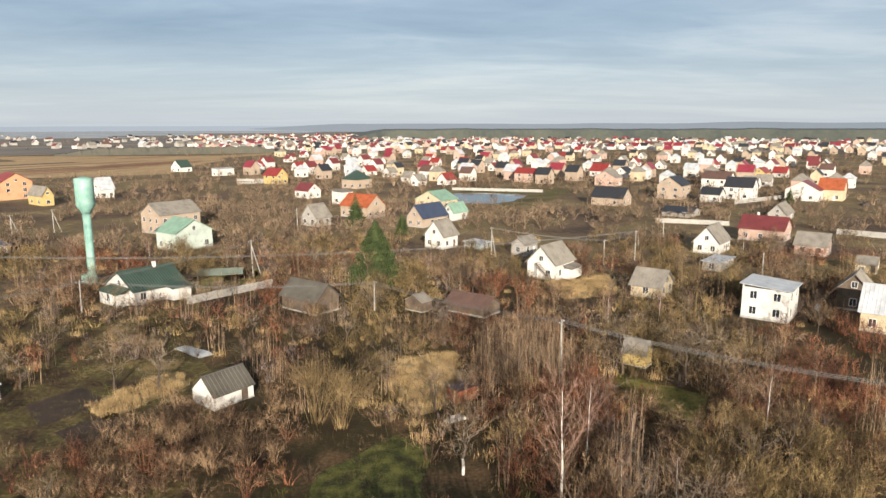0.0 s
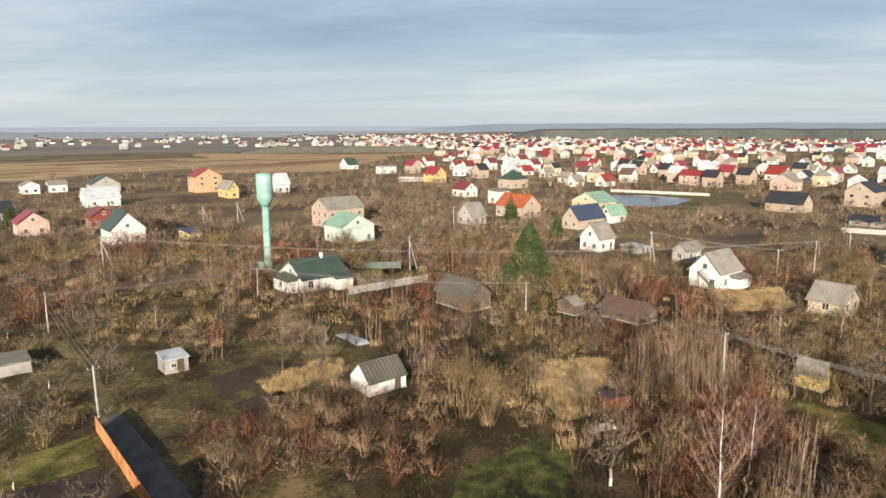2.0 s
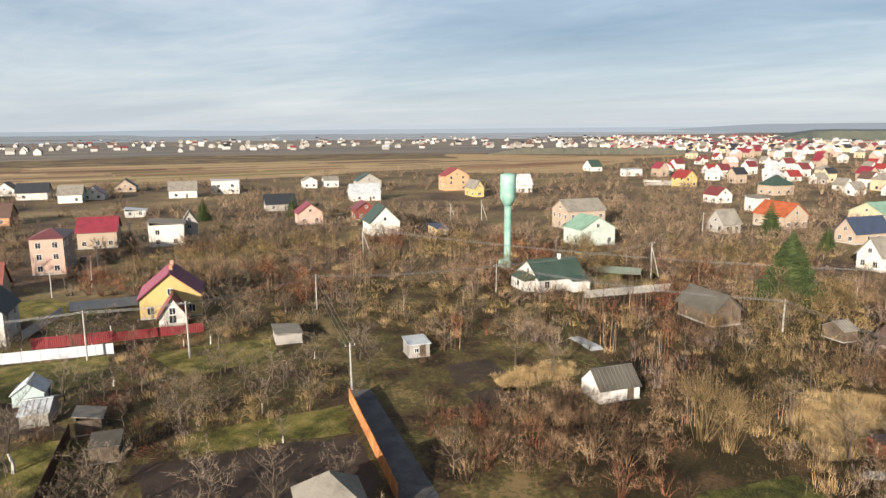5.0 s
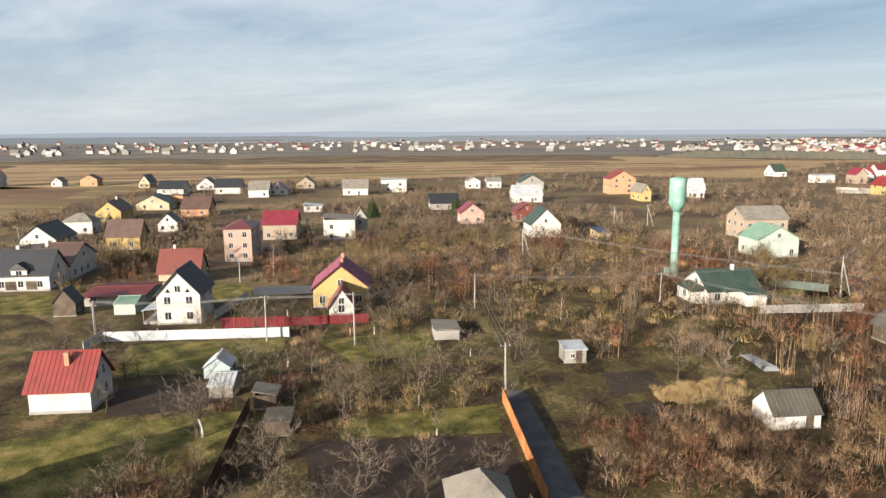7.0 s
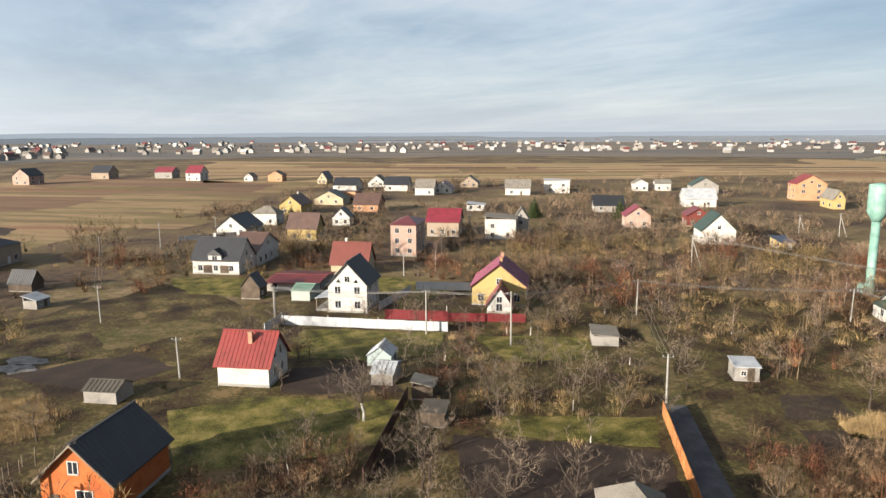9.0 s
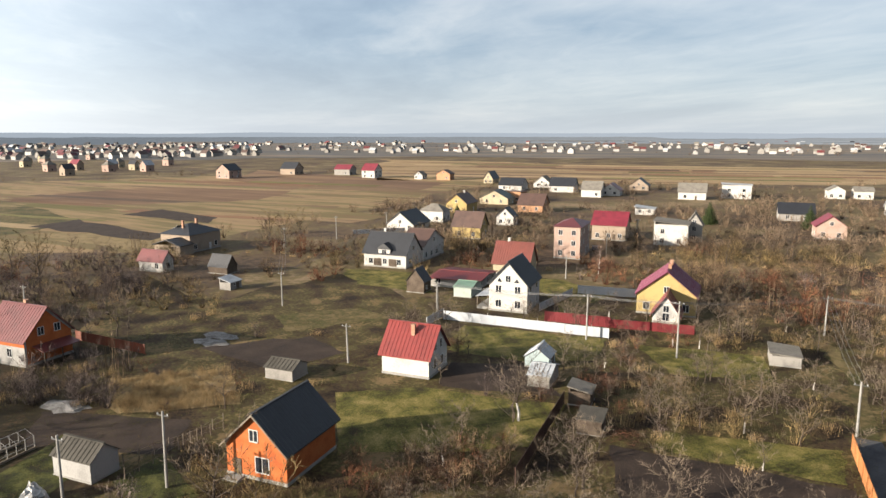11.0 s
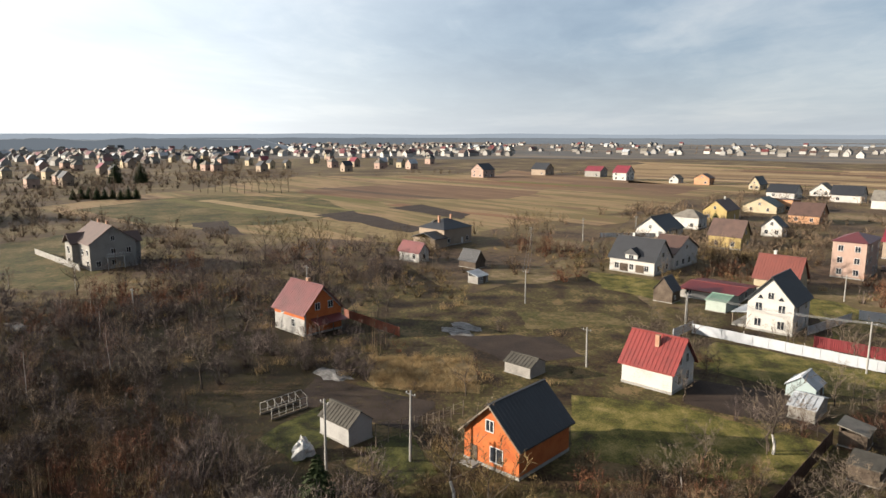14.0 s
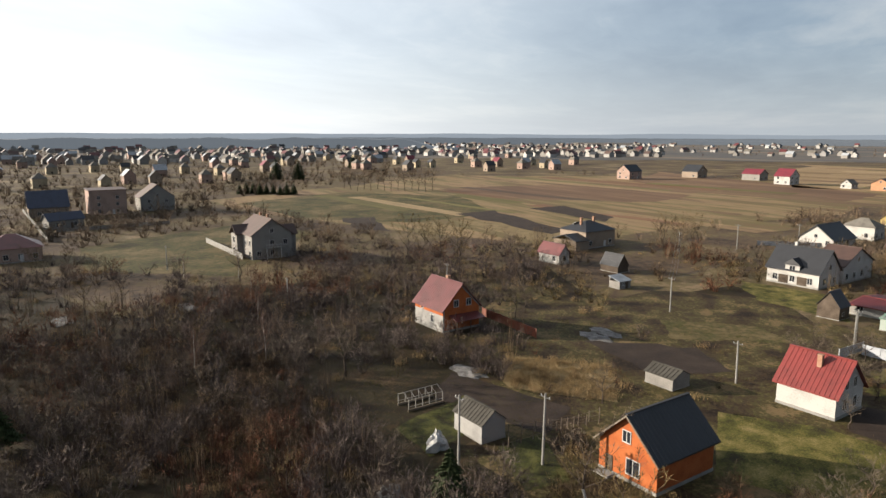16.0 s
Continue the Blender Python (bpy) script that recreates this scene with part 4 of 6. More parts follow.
house("white house with a dark maroon roof", -64.06, 320.28, 142.5, 9.1, 8.1, 3.69, 3.14, WHITE, ROOF_MAROON, "gable")
house("tan house with a green hipped roof", -47.23, 371.30, 52.5, 12.3, 10.8, 4.85, 4.91, BEIGE, ROOF_GREEN, "hip")
house("brick house with an orange tile roof", -29.95, 251.42, 142.5, 13.7, 9.7, 4.33, 3.91, BEIGE, ROOF_ORANGE, "gable")
house("white cube house", -43.93, 295.30, 52.5, 6.9, 6.0, 5.13, 0.80, WHITE, ROOF_GREY, "flat")
house("weathered grey gabled cottage", -43.32, 228.92, 52.5, 6.7, 7.6, 3.05, 4.10, GREYW, ROOF_GREY, "gable")
house("pale house with a mint roof by the pond", -2.64, 282.41, 52.5, 11.0, 14.0, 3.23, 3.51, CREAM, ROOF_MINT, "gable")
house("low house with a navy blue roof", -5.30, 228.44, 52.5, 13.6, 6.9, 3.39, 3.88, BEIGE, ROOF_NAVY, "gable")
house("white gabled cottage with a mansard slate roof", -0.45, 185.83, 52.5, 6.5, 6.5, 3.74, 3.75, WHITE, ROOF_GREY, "gable")
house("white hut with a mint roof", 4.53, 241.76, 52.5, 8.6, 4.3, 3.22, 2.86, WHITE, ROOF_MINT, "gable")
chalet = house("white chalet with an outside stair and grey slate roof", 24.15, 148.36, 52.5, 8.8, 6.9, 3.74, 3.59, WHITE, ROOF_GREY, "gable")
house("low yellowish hut with a grey slate roof", 41.57, 131.09, 142.5, 5.9, 6.7, 2.47, 2.64, CREAM, ROOF_GREY, "gable")
house("white house with arched windows and slate roof", 72.00, 178.32, 52.5, 10.0, 6.6, 3.27, 3.83, WHITE, ROOF_GREY, "gable")
house("white two storey house with a pale flat roof", 57.70, 115.75, 412.5, 8.2, 7.5, 5.5, 0.6, WHITE, ROOF_LIGHT, "flat")
house("cream house with a pale blue metal roof", 73.19, 107.53, 322.5, 6.9, 7.6, 3.53, 3.60, CREAM, ROOF_LIGHT, "gable")
house("dark timber shed with a grey roof", 75.96, 121.01, 412.5, 6.0, 5.3, 3.93, 2.76, DARKWOOD, ROOF_GREY, "gable")
house("small yellow gabled hut", 97.71, 152.49, 322.5, 4.2, 6.0, 1.99, 1.49, CREAM, ROOF_GREY, "gable")
house("pinkish house with a maroon roof", 95.52, 198.23, 142.5, 12.1, 11.0, 3.59, 3.12, PINK, ROOF_MAROON, "gable", chimneys=1)
house("brick cottage with a pale slate roof", 97.20, 174.70, 322.5, 7.4, 8.1, 2.70, 2.76, PINK, ROOF_GREY, "gable")
house("white house with a black roof", 137.41, 311.25, 142.5, 12.0, 10.4, 5.85, 3.99, WHITE, ROOF_BLACK, "gable")
house("small white house with a black roof", 120.07, 300.54, 142.5, 8.2, 8.7, 3.47, 2.64, WHITE, ROOF_BLACK, "gable")
house("tan house with a black roof", 107.63, 314.84, 52.5, 12.7, 11.2, 6.41, 3.84, BEIGE, ROOF_BLACK, "gable")
house("white house with a brown roof", 145.52, 358.17, 142.5, 14.0, 11.0, 6.12, 3.48, WHITE, ROOF_BROWN, "gable")
house("yellow house with a red gable roof", 200.73, 427.56, 52.5, 14.0, 7.9, 4.53, 2.99, YELLOW, ROOF_RED, "gable")
house("cream house with a maroon roof", 163.72, 305.69, 412.5, 11.0, 14.0, 4.86, 3.89, WHITE, ROOF_MAROON, "gable")
house("cream house with an orange roof", 176.86, 306.65, 322.5, 10.0, 11.0, 5.11, 4.50, CREAM, ROOF_ORANGE, "gable")
house("hut with a grey slate roof", 122.01, 242.36, 52.5, 12.7, 6.1, 2.40, 3.36, GREYW, ROOF_GREY, "gable")
house("pink house with a red roof", 51.28, 409.03, 142.5, 14.0, 8.1, 5.68, 2.79, PINK, ROOF_RED, "gable")
house("white house with a red roof", 106.96, 458.85, 142.5, 11.4, 11.8, 3.74, 4.58, WHITE, ROOF_RED, "gable")
house("white house with a black roof", 117.95, 442.40, 52.5, 10.3, 9.2, 3.62, 3.45, WHITE, ROOF_BLACK, "gable")
house("pale pink house with a grey roof", 94.14, 385.10, 52.5, 9.4, 12.6, 4.72, 3.52, PINK, ROOF_GREY, "gable")
house("tan house with a dark roof among trees", 72.09, 288.55, 142.5, 14.0, 9.6, 3.54, 3.88, BEIGE, ROOF_BLACK, "gable")
house("low building with a dark flat roof", 89.49, 252.36, 142.5, 10.9, 10.6, 1.66, 1.56, GREYW, ROOF_BLACK, "gable")
house("ruined timber barn with a sagging grey roof", -24.40, 120.60, 142.5, 9.2, 5.5, 2.78, 2.44, DARKWOOD, ROOF_SLATE, "gable")
house("derelict whitewashed hut with a broken slate roof", -27.0, 78.6, 52.5, 5.6, 4.4, 1.75, 2.0, WHITE, ROOF_SLATE, "gable")
house("yellow garden shed with a slate roof", 27.25, 90.88, 142.5, 3.4, 2.2, 1.97, 1.65, YELLOW, ROOF_GREY, "gable")
house("small grey plank shed", -56.84, 78.51, 52.5, 3.1, 3.4, 1.95, 0.30, GREYW, ROOF_LIGHT, "flat")
house("low white shed in the garden", -78.71, 73.43, 142.5, 5.6, 4.0, 1.50, 0.30, GREYW, ROOF_GREY, "flat")
house("weathered plank shed with a lean roof", -72.60, 37.69, 142.5, 3.0, 2.7, 1.74, 0.6, DARKWOOD, ROOF_GREY, "flat")
house("weathered timber shed", -64.89, 35.04, 52.5, 2.7, 3.0, 1.73, 0.30, DARKWOOD, ROOF_SLATE, "flat")
house("glazed garden hut with a pale blue roof", -87.07, 38.35, 142.5, 3.8, 3.5, 1.60, 1.26, GLASSY, ROOF_LIGHT, "gable")
house("pale plank garden hut with a grey roof", -80.68, 36.09, 232.5, 2.9, 5.4, 1.60, 0.79, GREYW, ROOF_LIGHT, "gable")
house("grey timber hut with a slate roof", -69.32, -17.60, 232.5, 5.0, 3.3, 2.2, 1.25, BLOCK, ROOF_SLATE, "gable")
house("low grey hut with a slate roof", -91.83, 2.61, 232.5, 4.4, 3.6, 1.60, 0.85, GREYW, ROOF_SLATE, "gable")
house("mint garden greenhouse pavilion", -131.40, 41.22, 232.5, 3.8, 6.6, 2.07, 0.74, MINT, ROOF_MINT, "gable")
house("long low shed with a red metal roof", -142.22, 43.67, 232.5, 11.1, 12.1, 1.81, 0.58, GREYW, ROOF_RED, "gable")
house("dark timber hut", -136.77, 31.97, 142.5, 3.7, 4.0, 2.51, 2.52, DARKWOOD, ROOF_BLACK, "gable")
dormer_house = house("white house with a charcoal roof and a wide dormer", -167.66, 32.39, 232.5, 11.7, 9.0, 3.67, 4.47, WHITE, ROOF_BLACK, "gable", chimneys=1)
house("white house with a brown tile roof", -176.45, 42.33, 232.5, 6.8, 14.0, 4.15, 3.41, WHITE, ROOF_BROWN, "gable")
house("white gabled house with a black roof", -230.15, 50.17, 142.5, 13.6, 10.4, 2.49, 4.06, WHITE, ROOF_BLACK, "gable")
house("yellow house with a brown roof", -206.60, 65.45, 232.5, 9.4, 7.4, 4.04, 4.17, YELLOW, ROOF_BROWN, "gable")
house("white house with a grey hipped roof", -249.06, 64.68, 232.5, 9.5, 7.2, 4.20, 2.56, WHITE, ROOF_GREY, "hip")
house("tall pink house with a maroon hipped roof", -168.39, 82.86, 232.5, 7.0, 14.0, 8.61, 1.71, PINK, ROOF_MAROON, "hip")
house("tan brick house with a crimson roof", -192.60, 108.30, 52.5, 10.3, 11.0, 4.94, 3.50, BEIGE, ROOF_CRIMSON, "gable")
house("white two storey house with a grey roof", -177.93, 120.66, 142.5, 10.6, 9.6, 6.35, 1.97, WHITE, ROOF_GREY, "flat")
house("grey annex house", -180.18, 130.07, 142.5, 6.0, 4.7, 5.50, 3.52, GREYW, ROOF_GREY, "gable")
house("white house with a black gable roof", -231.86, 87.61, 142.5, 5.4, 6.4, 3.39, 2.98, WHITE, ROOF_BLACK, "gable")
house("brick house with a brown roof", -270.72, 114.45, 232.5, 10.8, 11.6, 3.20, 4.23, PEACH, ROOF_BROWN, "gable")
house("yellow house with a brown roof and chimneys", -277.98, 84.21, 142.5, 13.3, 9.3, 4.09, 3.71, YELLOW, ROOF_BROWN, "gable", chimneys=1)
house("cream house with a black roof", -435.35, 152.79, 142.5, 14.0, 6.4, 3.47, 4.52, CREAM, ROOF_BLACK, "gable")
house("white house with a black roof", -379.35, 147.03, 232.5, 14.0, 13.7, 3.11, 3.85, WHITE, ROOF_BLACK, "gable")
house("white house with a grey roof", -393.22, 172.97, 142.5, 11.0, 10.7, 2.68, 4.39, WHITE, ROOF_GREY, "gable")
house("white house with a black roof", -358.30, 169.93, 232.5, 14.0, 11.0, 3.74, 4.29, WHITE, ROOF_BLACK, "gable")
house("white gabled house", -326.21, 171.67, 52.5, 10.3, 11.0, 4.10, 3.98, WHITE, ROOF_GREY, "gable")
house("white house with a maroon roof", -330.50, 185.05, 142.5, 11.0, 10.4, 3.03, 3.55, WHITE, ROOF_MAROON, "gable")
house("brown house with a black roof", -358.31, 219.24, 142.5, 11.0, 11.0, 2.71, 4.32, BEIGE, ROOF_BLACK, "gable")
house("white house with a grey roof", -300.15, 214.26, 52.5, 13.2, 11.0, 3.91, 4.12, WHITE, ROOF_GREY, "gable")
house("white and blue two storey block house", -298.52, 239.30, 142.5, 11.0, 14.0, 6.89, 0.49, WHITE, ROOF_LIGHT, "flat")
house("peach flat roofed house", -313.00, 123.12, 232.5, 7.3, 11.4, 4.65, 0.57, PEACH, ROOF_BROWN, "flat")
villa = house("two storey villa with black hipped roofs and solar panels", -206.5, -19.5, 142.5, 12.5, 10.5, 5.0, 2.6, BEIGE, ROOF_BLACK, "hip", chimneys=2)
house("white hut with a maroon roof", -175.06, -24.96, 232.5, 7.5, 3.5, 2.92, 2.08, WHITE, ROOF_MAROON, "gable")
balcony_villa = house("grey villa with a brown gable roof", -160.73, -102.84, 232.5, 12.9, 11.1, 6.6, 3.97, GREYW, ROOF_BROWN, "gable", chimneys=2)
house("pale house with a dark blue roof", -210.84, -234.16, 142.5, 14.0, 11.0, 4.22, 6.01, BEIGE, ROOF_NAVY, "gable")
house("long pale garage with a dark roof", -185.36, -199.37, 162.5, 12.2, 4.8, 3.33, 2.17, GREYW, ROOF_NAVY, "gable")
house("unfinished brick house with no roof", -225.91, -219.15, 142.5, 14.0, 11.0, 10.08, 0.30, PINK, ROOF_BROWN, "flat")
house("grey villa with a pale gable roof", -244.16, -210.02, 232.5, 11.0, 14.0, 6.04, 5.25, GREYW, ROOF_BROWN, "gable")
house("pink villa with a maroon roof", -132.81, -161.09, 142.5, 13.2, 11.0, 3.75, 3.22, PINK, ROOF_MAROON, "hip")
house("dark hut with a black roof", -168.11, -9.13, 232.5, 5.5, 3.7, 1.85, 2.55, DARKWOOD, ROOF_BLACK, "gable")
house("hut with a pale grey hipped roof", -36.51, 37.98, 142.5, 5.5, 5.0, 2.7, 2.5, GREYW, ROOF_GREY, "hip")
patch("meadow", MEADOW, 0.06, (-279.0, -190.9), (-354.9, -169.8), (-349.3, -101.7), (-286.2, -67.2), (-241.3, -83.4), (-232.9, -131.4))
patch("field_strip", FALLOW, 0.06, (-390.3, -127.2), (-478.9, -44.7), (-445.7, 35.9), (-354.5, -0.4), (-335.7, -57.0))
patch("field_strip", STRIPE_FIELD, 0.07, (-345.7, -76.6), (-348.3, -0.4), (-266.1, 50.0), (-251.0, 33.0))
patch("field_strip", FALLOW, 0.06, (-660.0, -1.3), (-441.9, 123.8), (-388.9, 90.8), (-506.9, -17.6))
patch("field_strip", STRAW, 0.06, (-252.4, -73.8), (-243.3, -37.2), (-211.9, -25.1), (-209.4, -37.5))
house("dark weathered barn with a caved grey roof", -4.53, 120.03, 52.5, 2.8, 4.0, 1.87, 1.09, DARKWOOD, ROOF_GREY, "gable")
house("rusty low hut with a reddish roof", 5.40, 118.39, 142.5, 8.3, 5.0, 1.76, 1.53, DARKWOOD, ROOF_BROWN, "gable")
house("brick cottage with a brown roof beside the chalet", 20.88, 178.61, 52.5, 3.8, 3.5, 2.43, 1.64, CREAM, ROOF_GREY, "gable")
house("low pale greenhouse shed by the road", 9.53, 183.91, 52.5, 5.0, 5.3, 1.60, 0.32, GLASSY, ROOF_LIGHT, "flat")
house("low pale shed with a flat roof", 65.34, 157.23, 142.5, 4.1, 10.9, 1.86, 0.30, GREYW, ROOF_LIGHT, "flat")
house("low dark shed near the field", -149.97, -6.74, 142.5, 3.6, 2.9, 1.60, 0.93, GREYW, ROOF_LIGHT, "flat")
house("pale hut with a grey roof", 21.44, 175.04, 52.5, 6.5, 4.0, 3.11, 1.48, GREYW, ROOF_GREY, "gable")

# fences and walls
fence(-110.4, 27.2, -115.7, 31.7, 1.6, WHITE_SHEET, "white sheet metal fence")
fence(-113.7, 31.1, -95.4, 54.0, 1.7, WHITE_SHEET, "white sheet metal fence")
fence(-107.8, 48.2, -100.9, 57.3, 1.9, RED_SHEET, "dark red sheet metal fence")
fence(-100.9, 57.3, -93.4, 68.6, 1.6, RED_SHEET, "dark red sheet metal fence")
fence(-125.6, 63.5, -119.0, 73.1, 1.8, WHITE_SHEET, "white sheet metal fence")
fence(-114.4, 50.0, -123.8, 61.3, 1.6, WHITE_SHEET, "pale sheet metal fence")
fence(-53.1, 59.2, -34.5, 44.4, 1.8, ORANGE_SHEET, "orange brown sheet fence along the lane")
fence(-72.2, 35.1, -55.7, 22.3, 1.8, BROWN_SHEET, "brown sheet metal fence between gardens")
fence(-48.2, 123.3, -35.8, 138.4, 1.6, CONCRETE, "grey concrete garden wall")
fence(-117.6, -29.6, -106.7, -17.7, 1.6, RUST_SHEET, "rust red sheet fence")
fence(-173.2, -131.0, -152.3, -104.0, 1.6, CONCRETE, "pale concrete fence")
fence(-218.9, -257.1, -157.8, -176.5, 1.6, CONCRETE, "pale concrete fence")
fence(-175.4, -192.0, -205.6, -171.1, 1.3, CONCRETE, "grey concrete fence")
fence(-222.1, 29.7, -224.0, 53.2, 1.5, WHITE_SHEET, "white sheet metal fence")
fence(96.1, 224.8, 74.0, 233.2, 1.6, CONCRETE, "pale concrete fence")
fence(121.6, 206.3, 134.6, 194.6, 1.8, CONCRETE, "pale concrete fence")
fence(124.8, 288.0, 157.7, 310.4, 1.8, CONCRETE, "pale concrete fence")
fence(4.8, 355.6, 50.5, 342.3, 1.5, CONCRETE, "pale concrete fence")
fence(-119.5, 393.5, -106.4, 401.1, 1.5, CONCRETE, "pale concrete fence")
fence(-127.0, 417.2, -105.3, 418.0, 1.5, CONCRETE, "pale concrete fence")
BUILT += [(-47, 121, 3), (-44, 124, 3), (-41, 127, 3), (-38, 130, 3)]
fence(-58.1, 146.8, -45.5, 150.2, 1.7, ROOF_GREEN, "dark green sheet metal fence")
picket_row(-66.7, -13.7, -77.5, -5.1, 9)
picket_row(-68.9, -15.7, -75.7, -5.0, 9)
picket_row(70.6, 129.1, 75.5, 126.8, 22)

# poles
pole(15.7, 85.8, 8.04)
pole(-55.6, 62.5, 6.33)
pole(-84.0, 59.0, 8.71)
pole(-95.8, 50.2, 7.61)
pole(-64.0, -9.6, 7.59)
pole(-61.0, -17.6, 7.56)
pole(-12.5, 119.3, 5.28)
pole(48.8, 69.9, 4.96)
pole(-65.3, 118.2, 5.95)
pole(-131.3, 3.5, 6.78)
pole(-94.8, 11.5, 5.94)
pole(-120.7, 31.9, 5.15)
pole(-111.9, 131.9, 8.41)
pole(12.3, 168.3, 8.11)
pole(38.7, 159.6, 6.34)
pole(47.7, 165.1, 7.67)
pole(70.4, 145.7, 5.68)
pole(62.6, 189.6, 6.48)
pole(-123.7, 212.7, 7.55)
pole(-131.5, 203.8, 6.90)
pole(-46.5, 214.1, 7.63)
pole(-163.1, 90.5, 6.36)
pole(-194.1, 118.4, 5.54)
pole(-195.0, 119.3, 5.14)
pole(-213.1, 23.2, 7.39)
pole(-215.9, 39.9, 7.91)
pole(-137.7, -42.7, 4.08)
pole(-42.5, 147.8, 8.32)
pole(-87.4, 89.2, 6.70)
pole(-139.6, 67.4, 4.50)
pole(-118.3, 31.1, 4.26)
pole(-203.9, 6.8, 5.57)
pole(-113.4, -67.7, 3.62)
pole(-134.7, -113.6, 6.02)
wires(11, 3, 2, 28, 8, 27)
wires(6, 0, 7)
wires(28, 1)
wires(8, 6)
wires(25, 9, 31)
wires(12, 15, 14, 13)

# named trees
birch(10.4, 54.6, 12.14)
birch(14.6, 64.1, 8.70)
birch(20.5, 54.6, 5.14)
birch(15.6, 54.6, 5.16)
fruit_tree(1.9, 60.2, 6.6, True)
BUILT += [(1.9, 60.2, 3.4), (1.6, 54.5, 3.4), (-3.5, 58, 3.0)]
spruce(-14.5, 143.1, 13.6)
spruce(-29.4, 226.4, 10.91)
spruce(-12.7, 207.9, 7.08)
spruce(-212.5, 159.6, 8.68)
spruce(-191.9, 184.9, 8.53)
spruce(-437.9, -267.4, 16.09)
spruce(-440.9, -250.7, 16.10)
spruce(-608.3, -286.1, 13.83)
spruce(150.2, 291.9, 6.84)
spruce(-253.1, 74.8, 5.99)
pine(-53.4, -16.2, 5.6)
BUILT.append((-53.4, -16.2, 3.0))
pine(-49.2, -64.6, 7.33)
fruit_tree(-56.4, -4.5, 7.24, True)
fruit_tree(-69.3, 28.0, 7.27, True)
fruit_tree(-70.0, 27.8, 5.35, False)
fruit_tree(-53.4, 28.2, 6.14, False)
fruit_tree(-49.1, 34.3, 5.41, False)
fruit_tree(-43.7, 38.2, 5.15, False)
fruit_tree(-55.4, 54.8, 5.04, False)
fruit_tree(-32.9, 51.3, 3.98, False)
fruit_tree(-65.2, 44.0, 5.17, False)
fruit_tree(-42.0, 81.8, 5.95, False)
fruit_tree(-36.3, 81.7, 7.07, False)
fruit_tree(24.3, 87.0, 9.60, False)
fruit_tree(31.5, 83.3, 9.44, False)
fruit_tree(34.7, 79.6, 7.98, False)
fruit_tree(-133.6, 184.2, 9.08, False)
fruit_tree(-148.2, 136.5, 8.58, False)
fruit_tree(-150.6, 134.1, 7.73, False)
fruit_tree(-82.1, -5.1, 4.86, False)
fruit_tree(-123.0, -22.7, 5.31, False)
fruit_tree(-77.9, -45.4, 6.87, False)
fruit_tree(-80.9, -39.7, 7.80, False)
fruit_tree(-118.3, -23.6, 6.38, False)
fruit_tree(-91.0, 71.5, 9.16, False)
fruit_tree(-84.6, 173.6, 5.40, False)
fruit_tree(-128.1, -88.5, 12.82, False)
fruit_tree(-54.0, 81.8, 4.73, False)
fruit_tree(-35.6, 80.7, 4.44, False)

# houses along the far field track
house("brown house with a black roof at the field edge", -535.96, -21.05, 142.5, 14.0, 12.1, 6.10, 4.60, PINK, ROOF_BLACK, "gable")
house("tan house with a dark roof at the field edge", -571.65, 27.21, 232.5, 14.0, 12.3, 5.07, 4.88, BEIGE, ROOF_BLACK, "gable")
house("grey house with a red roof at the field edge", -553.83, 68.80, 232.5, 14.0, 11.0, 4.88, 3.36, GREYW, ROOF_CRIMSON, "gable")
house("white house with a crimson roof at the field edge", -514.90, 84.10, 232.5, 11.0, 12.1, 5.76, 4.72, WHITE, ROOF_CRIMSON, "gable")
house("small white house at the field edge", -486.52, 115.65, 142.5, 8.2, 6.5, 3.11, 2.58, WHITE, ROOF_GREY, "gable")
house("unfinished brick house at the field edge", -473.92, 131.09, 142.5, 8.6, 10.4, 4.51, 2.79, PEACH, ROOF_BROWN, "gable")
house("cream house with a green roof", -305.67, 110.35, 142.5, 11.0, 14.0, 2.97, 3.55, CREAM, ROOF_GREEN, "gable")
house("white hut with a pale roof", -248.10, 155.08, 142.5, 8.2, 7.5, 2.39, 1.18, WHITE, ROOF_LIGHT, "flat")
house("dark house with a black roof among bare trees", -215.78, 200.61, 52.5, 12.2, 11.0, 2.92, 3.63, GREYW, ROOF_BLACK, "gable")

# willows and rows of trees
willow(-170.3, -63.9, 10.82)
willow(-167.7, -58.4, 10.93)
willow(-166.6, -53.5, 12.44)
willow(-165.7, -47.9, 10.18)
willow(-205.8, 2.6, 9.05)
willow(-201.9, 6.8, 10.40)
willow(-209.0, 12.2, 7.92)
tall_tree(-379.6, -184.2, 17.06)
tall_tree(-372.6, -176.5, 13.86)
tall_tree(-365.9, -169.0, 15.17)
tall_tree(-377.3, -169.8, 15.61)
tall_tree(-370.4, -162.4, 16.91)
tall_tree(-382.1, -163.0, 12.83)
tall_tree(-375.0, -155.6, 14.19)
tall_tree(-368.3, -148.6, 15.50)
tall_tree(-379.7, -148.7, 15.96)
tall_tree(-372.8, -141.7, 17.24)
tall_tree(-384.6, -141.7, 13.18)
tall_tree(-377.5, -134.8, 14.53)
tall_tree(-370.7, -128.1, 15.84)
tall_tree(-382.2, -127.6, 16.30)
spruce(-322.9, -220.5, 6.01)
spruce(-326.2, -218.4, 7.21)
spruce(-329.6, -216.3, 6.70)
spruce(-324.3, -208.6, 6.87)
spruce(-327.6, -206.4, 6.35)
spruce(-331.0, -204.2, 5.83)
spruce(-325.7, -196.7, 6.02)
spruce(-329.0, -194.4, 7.22)
spruce(-332.4, -192.1, 6.71)
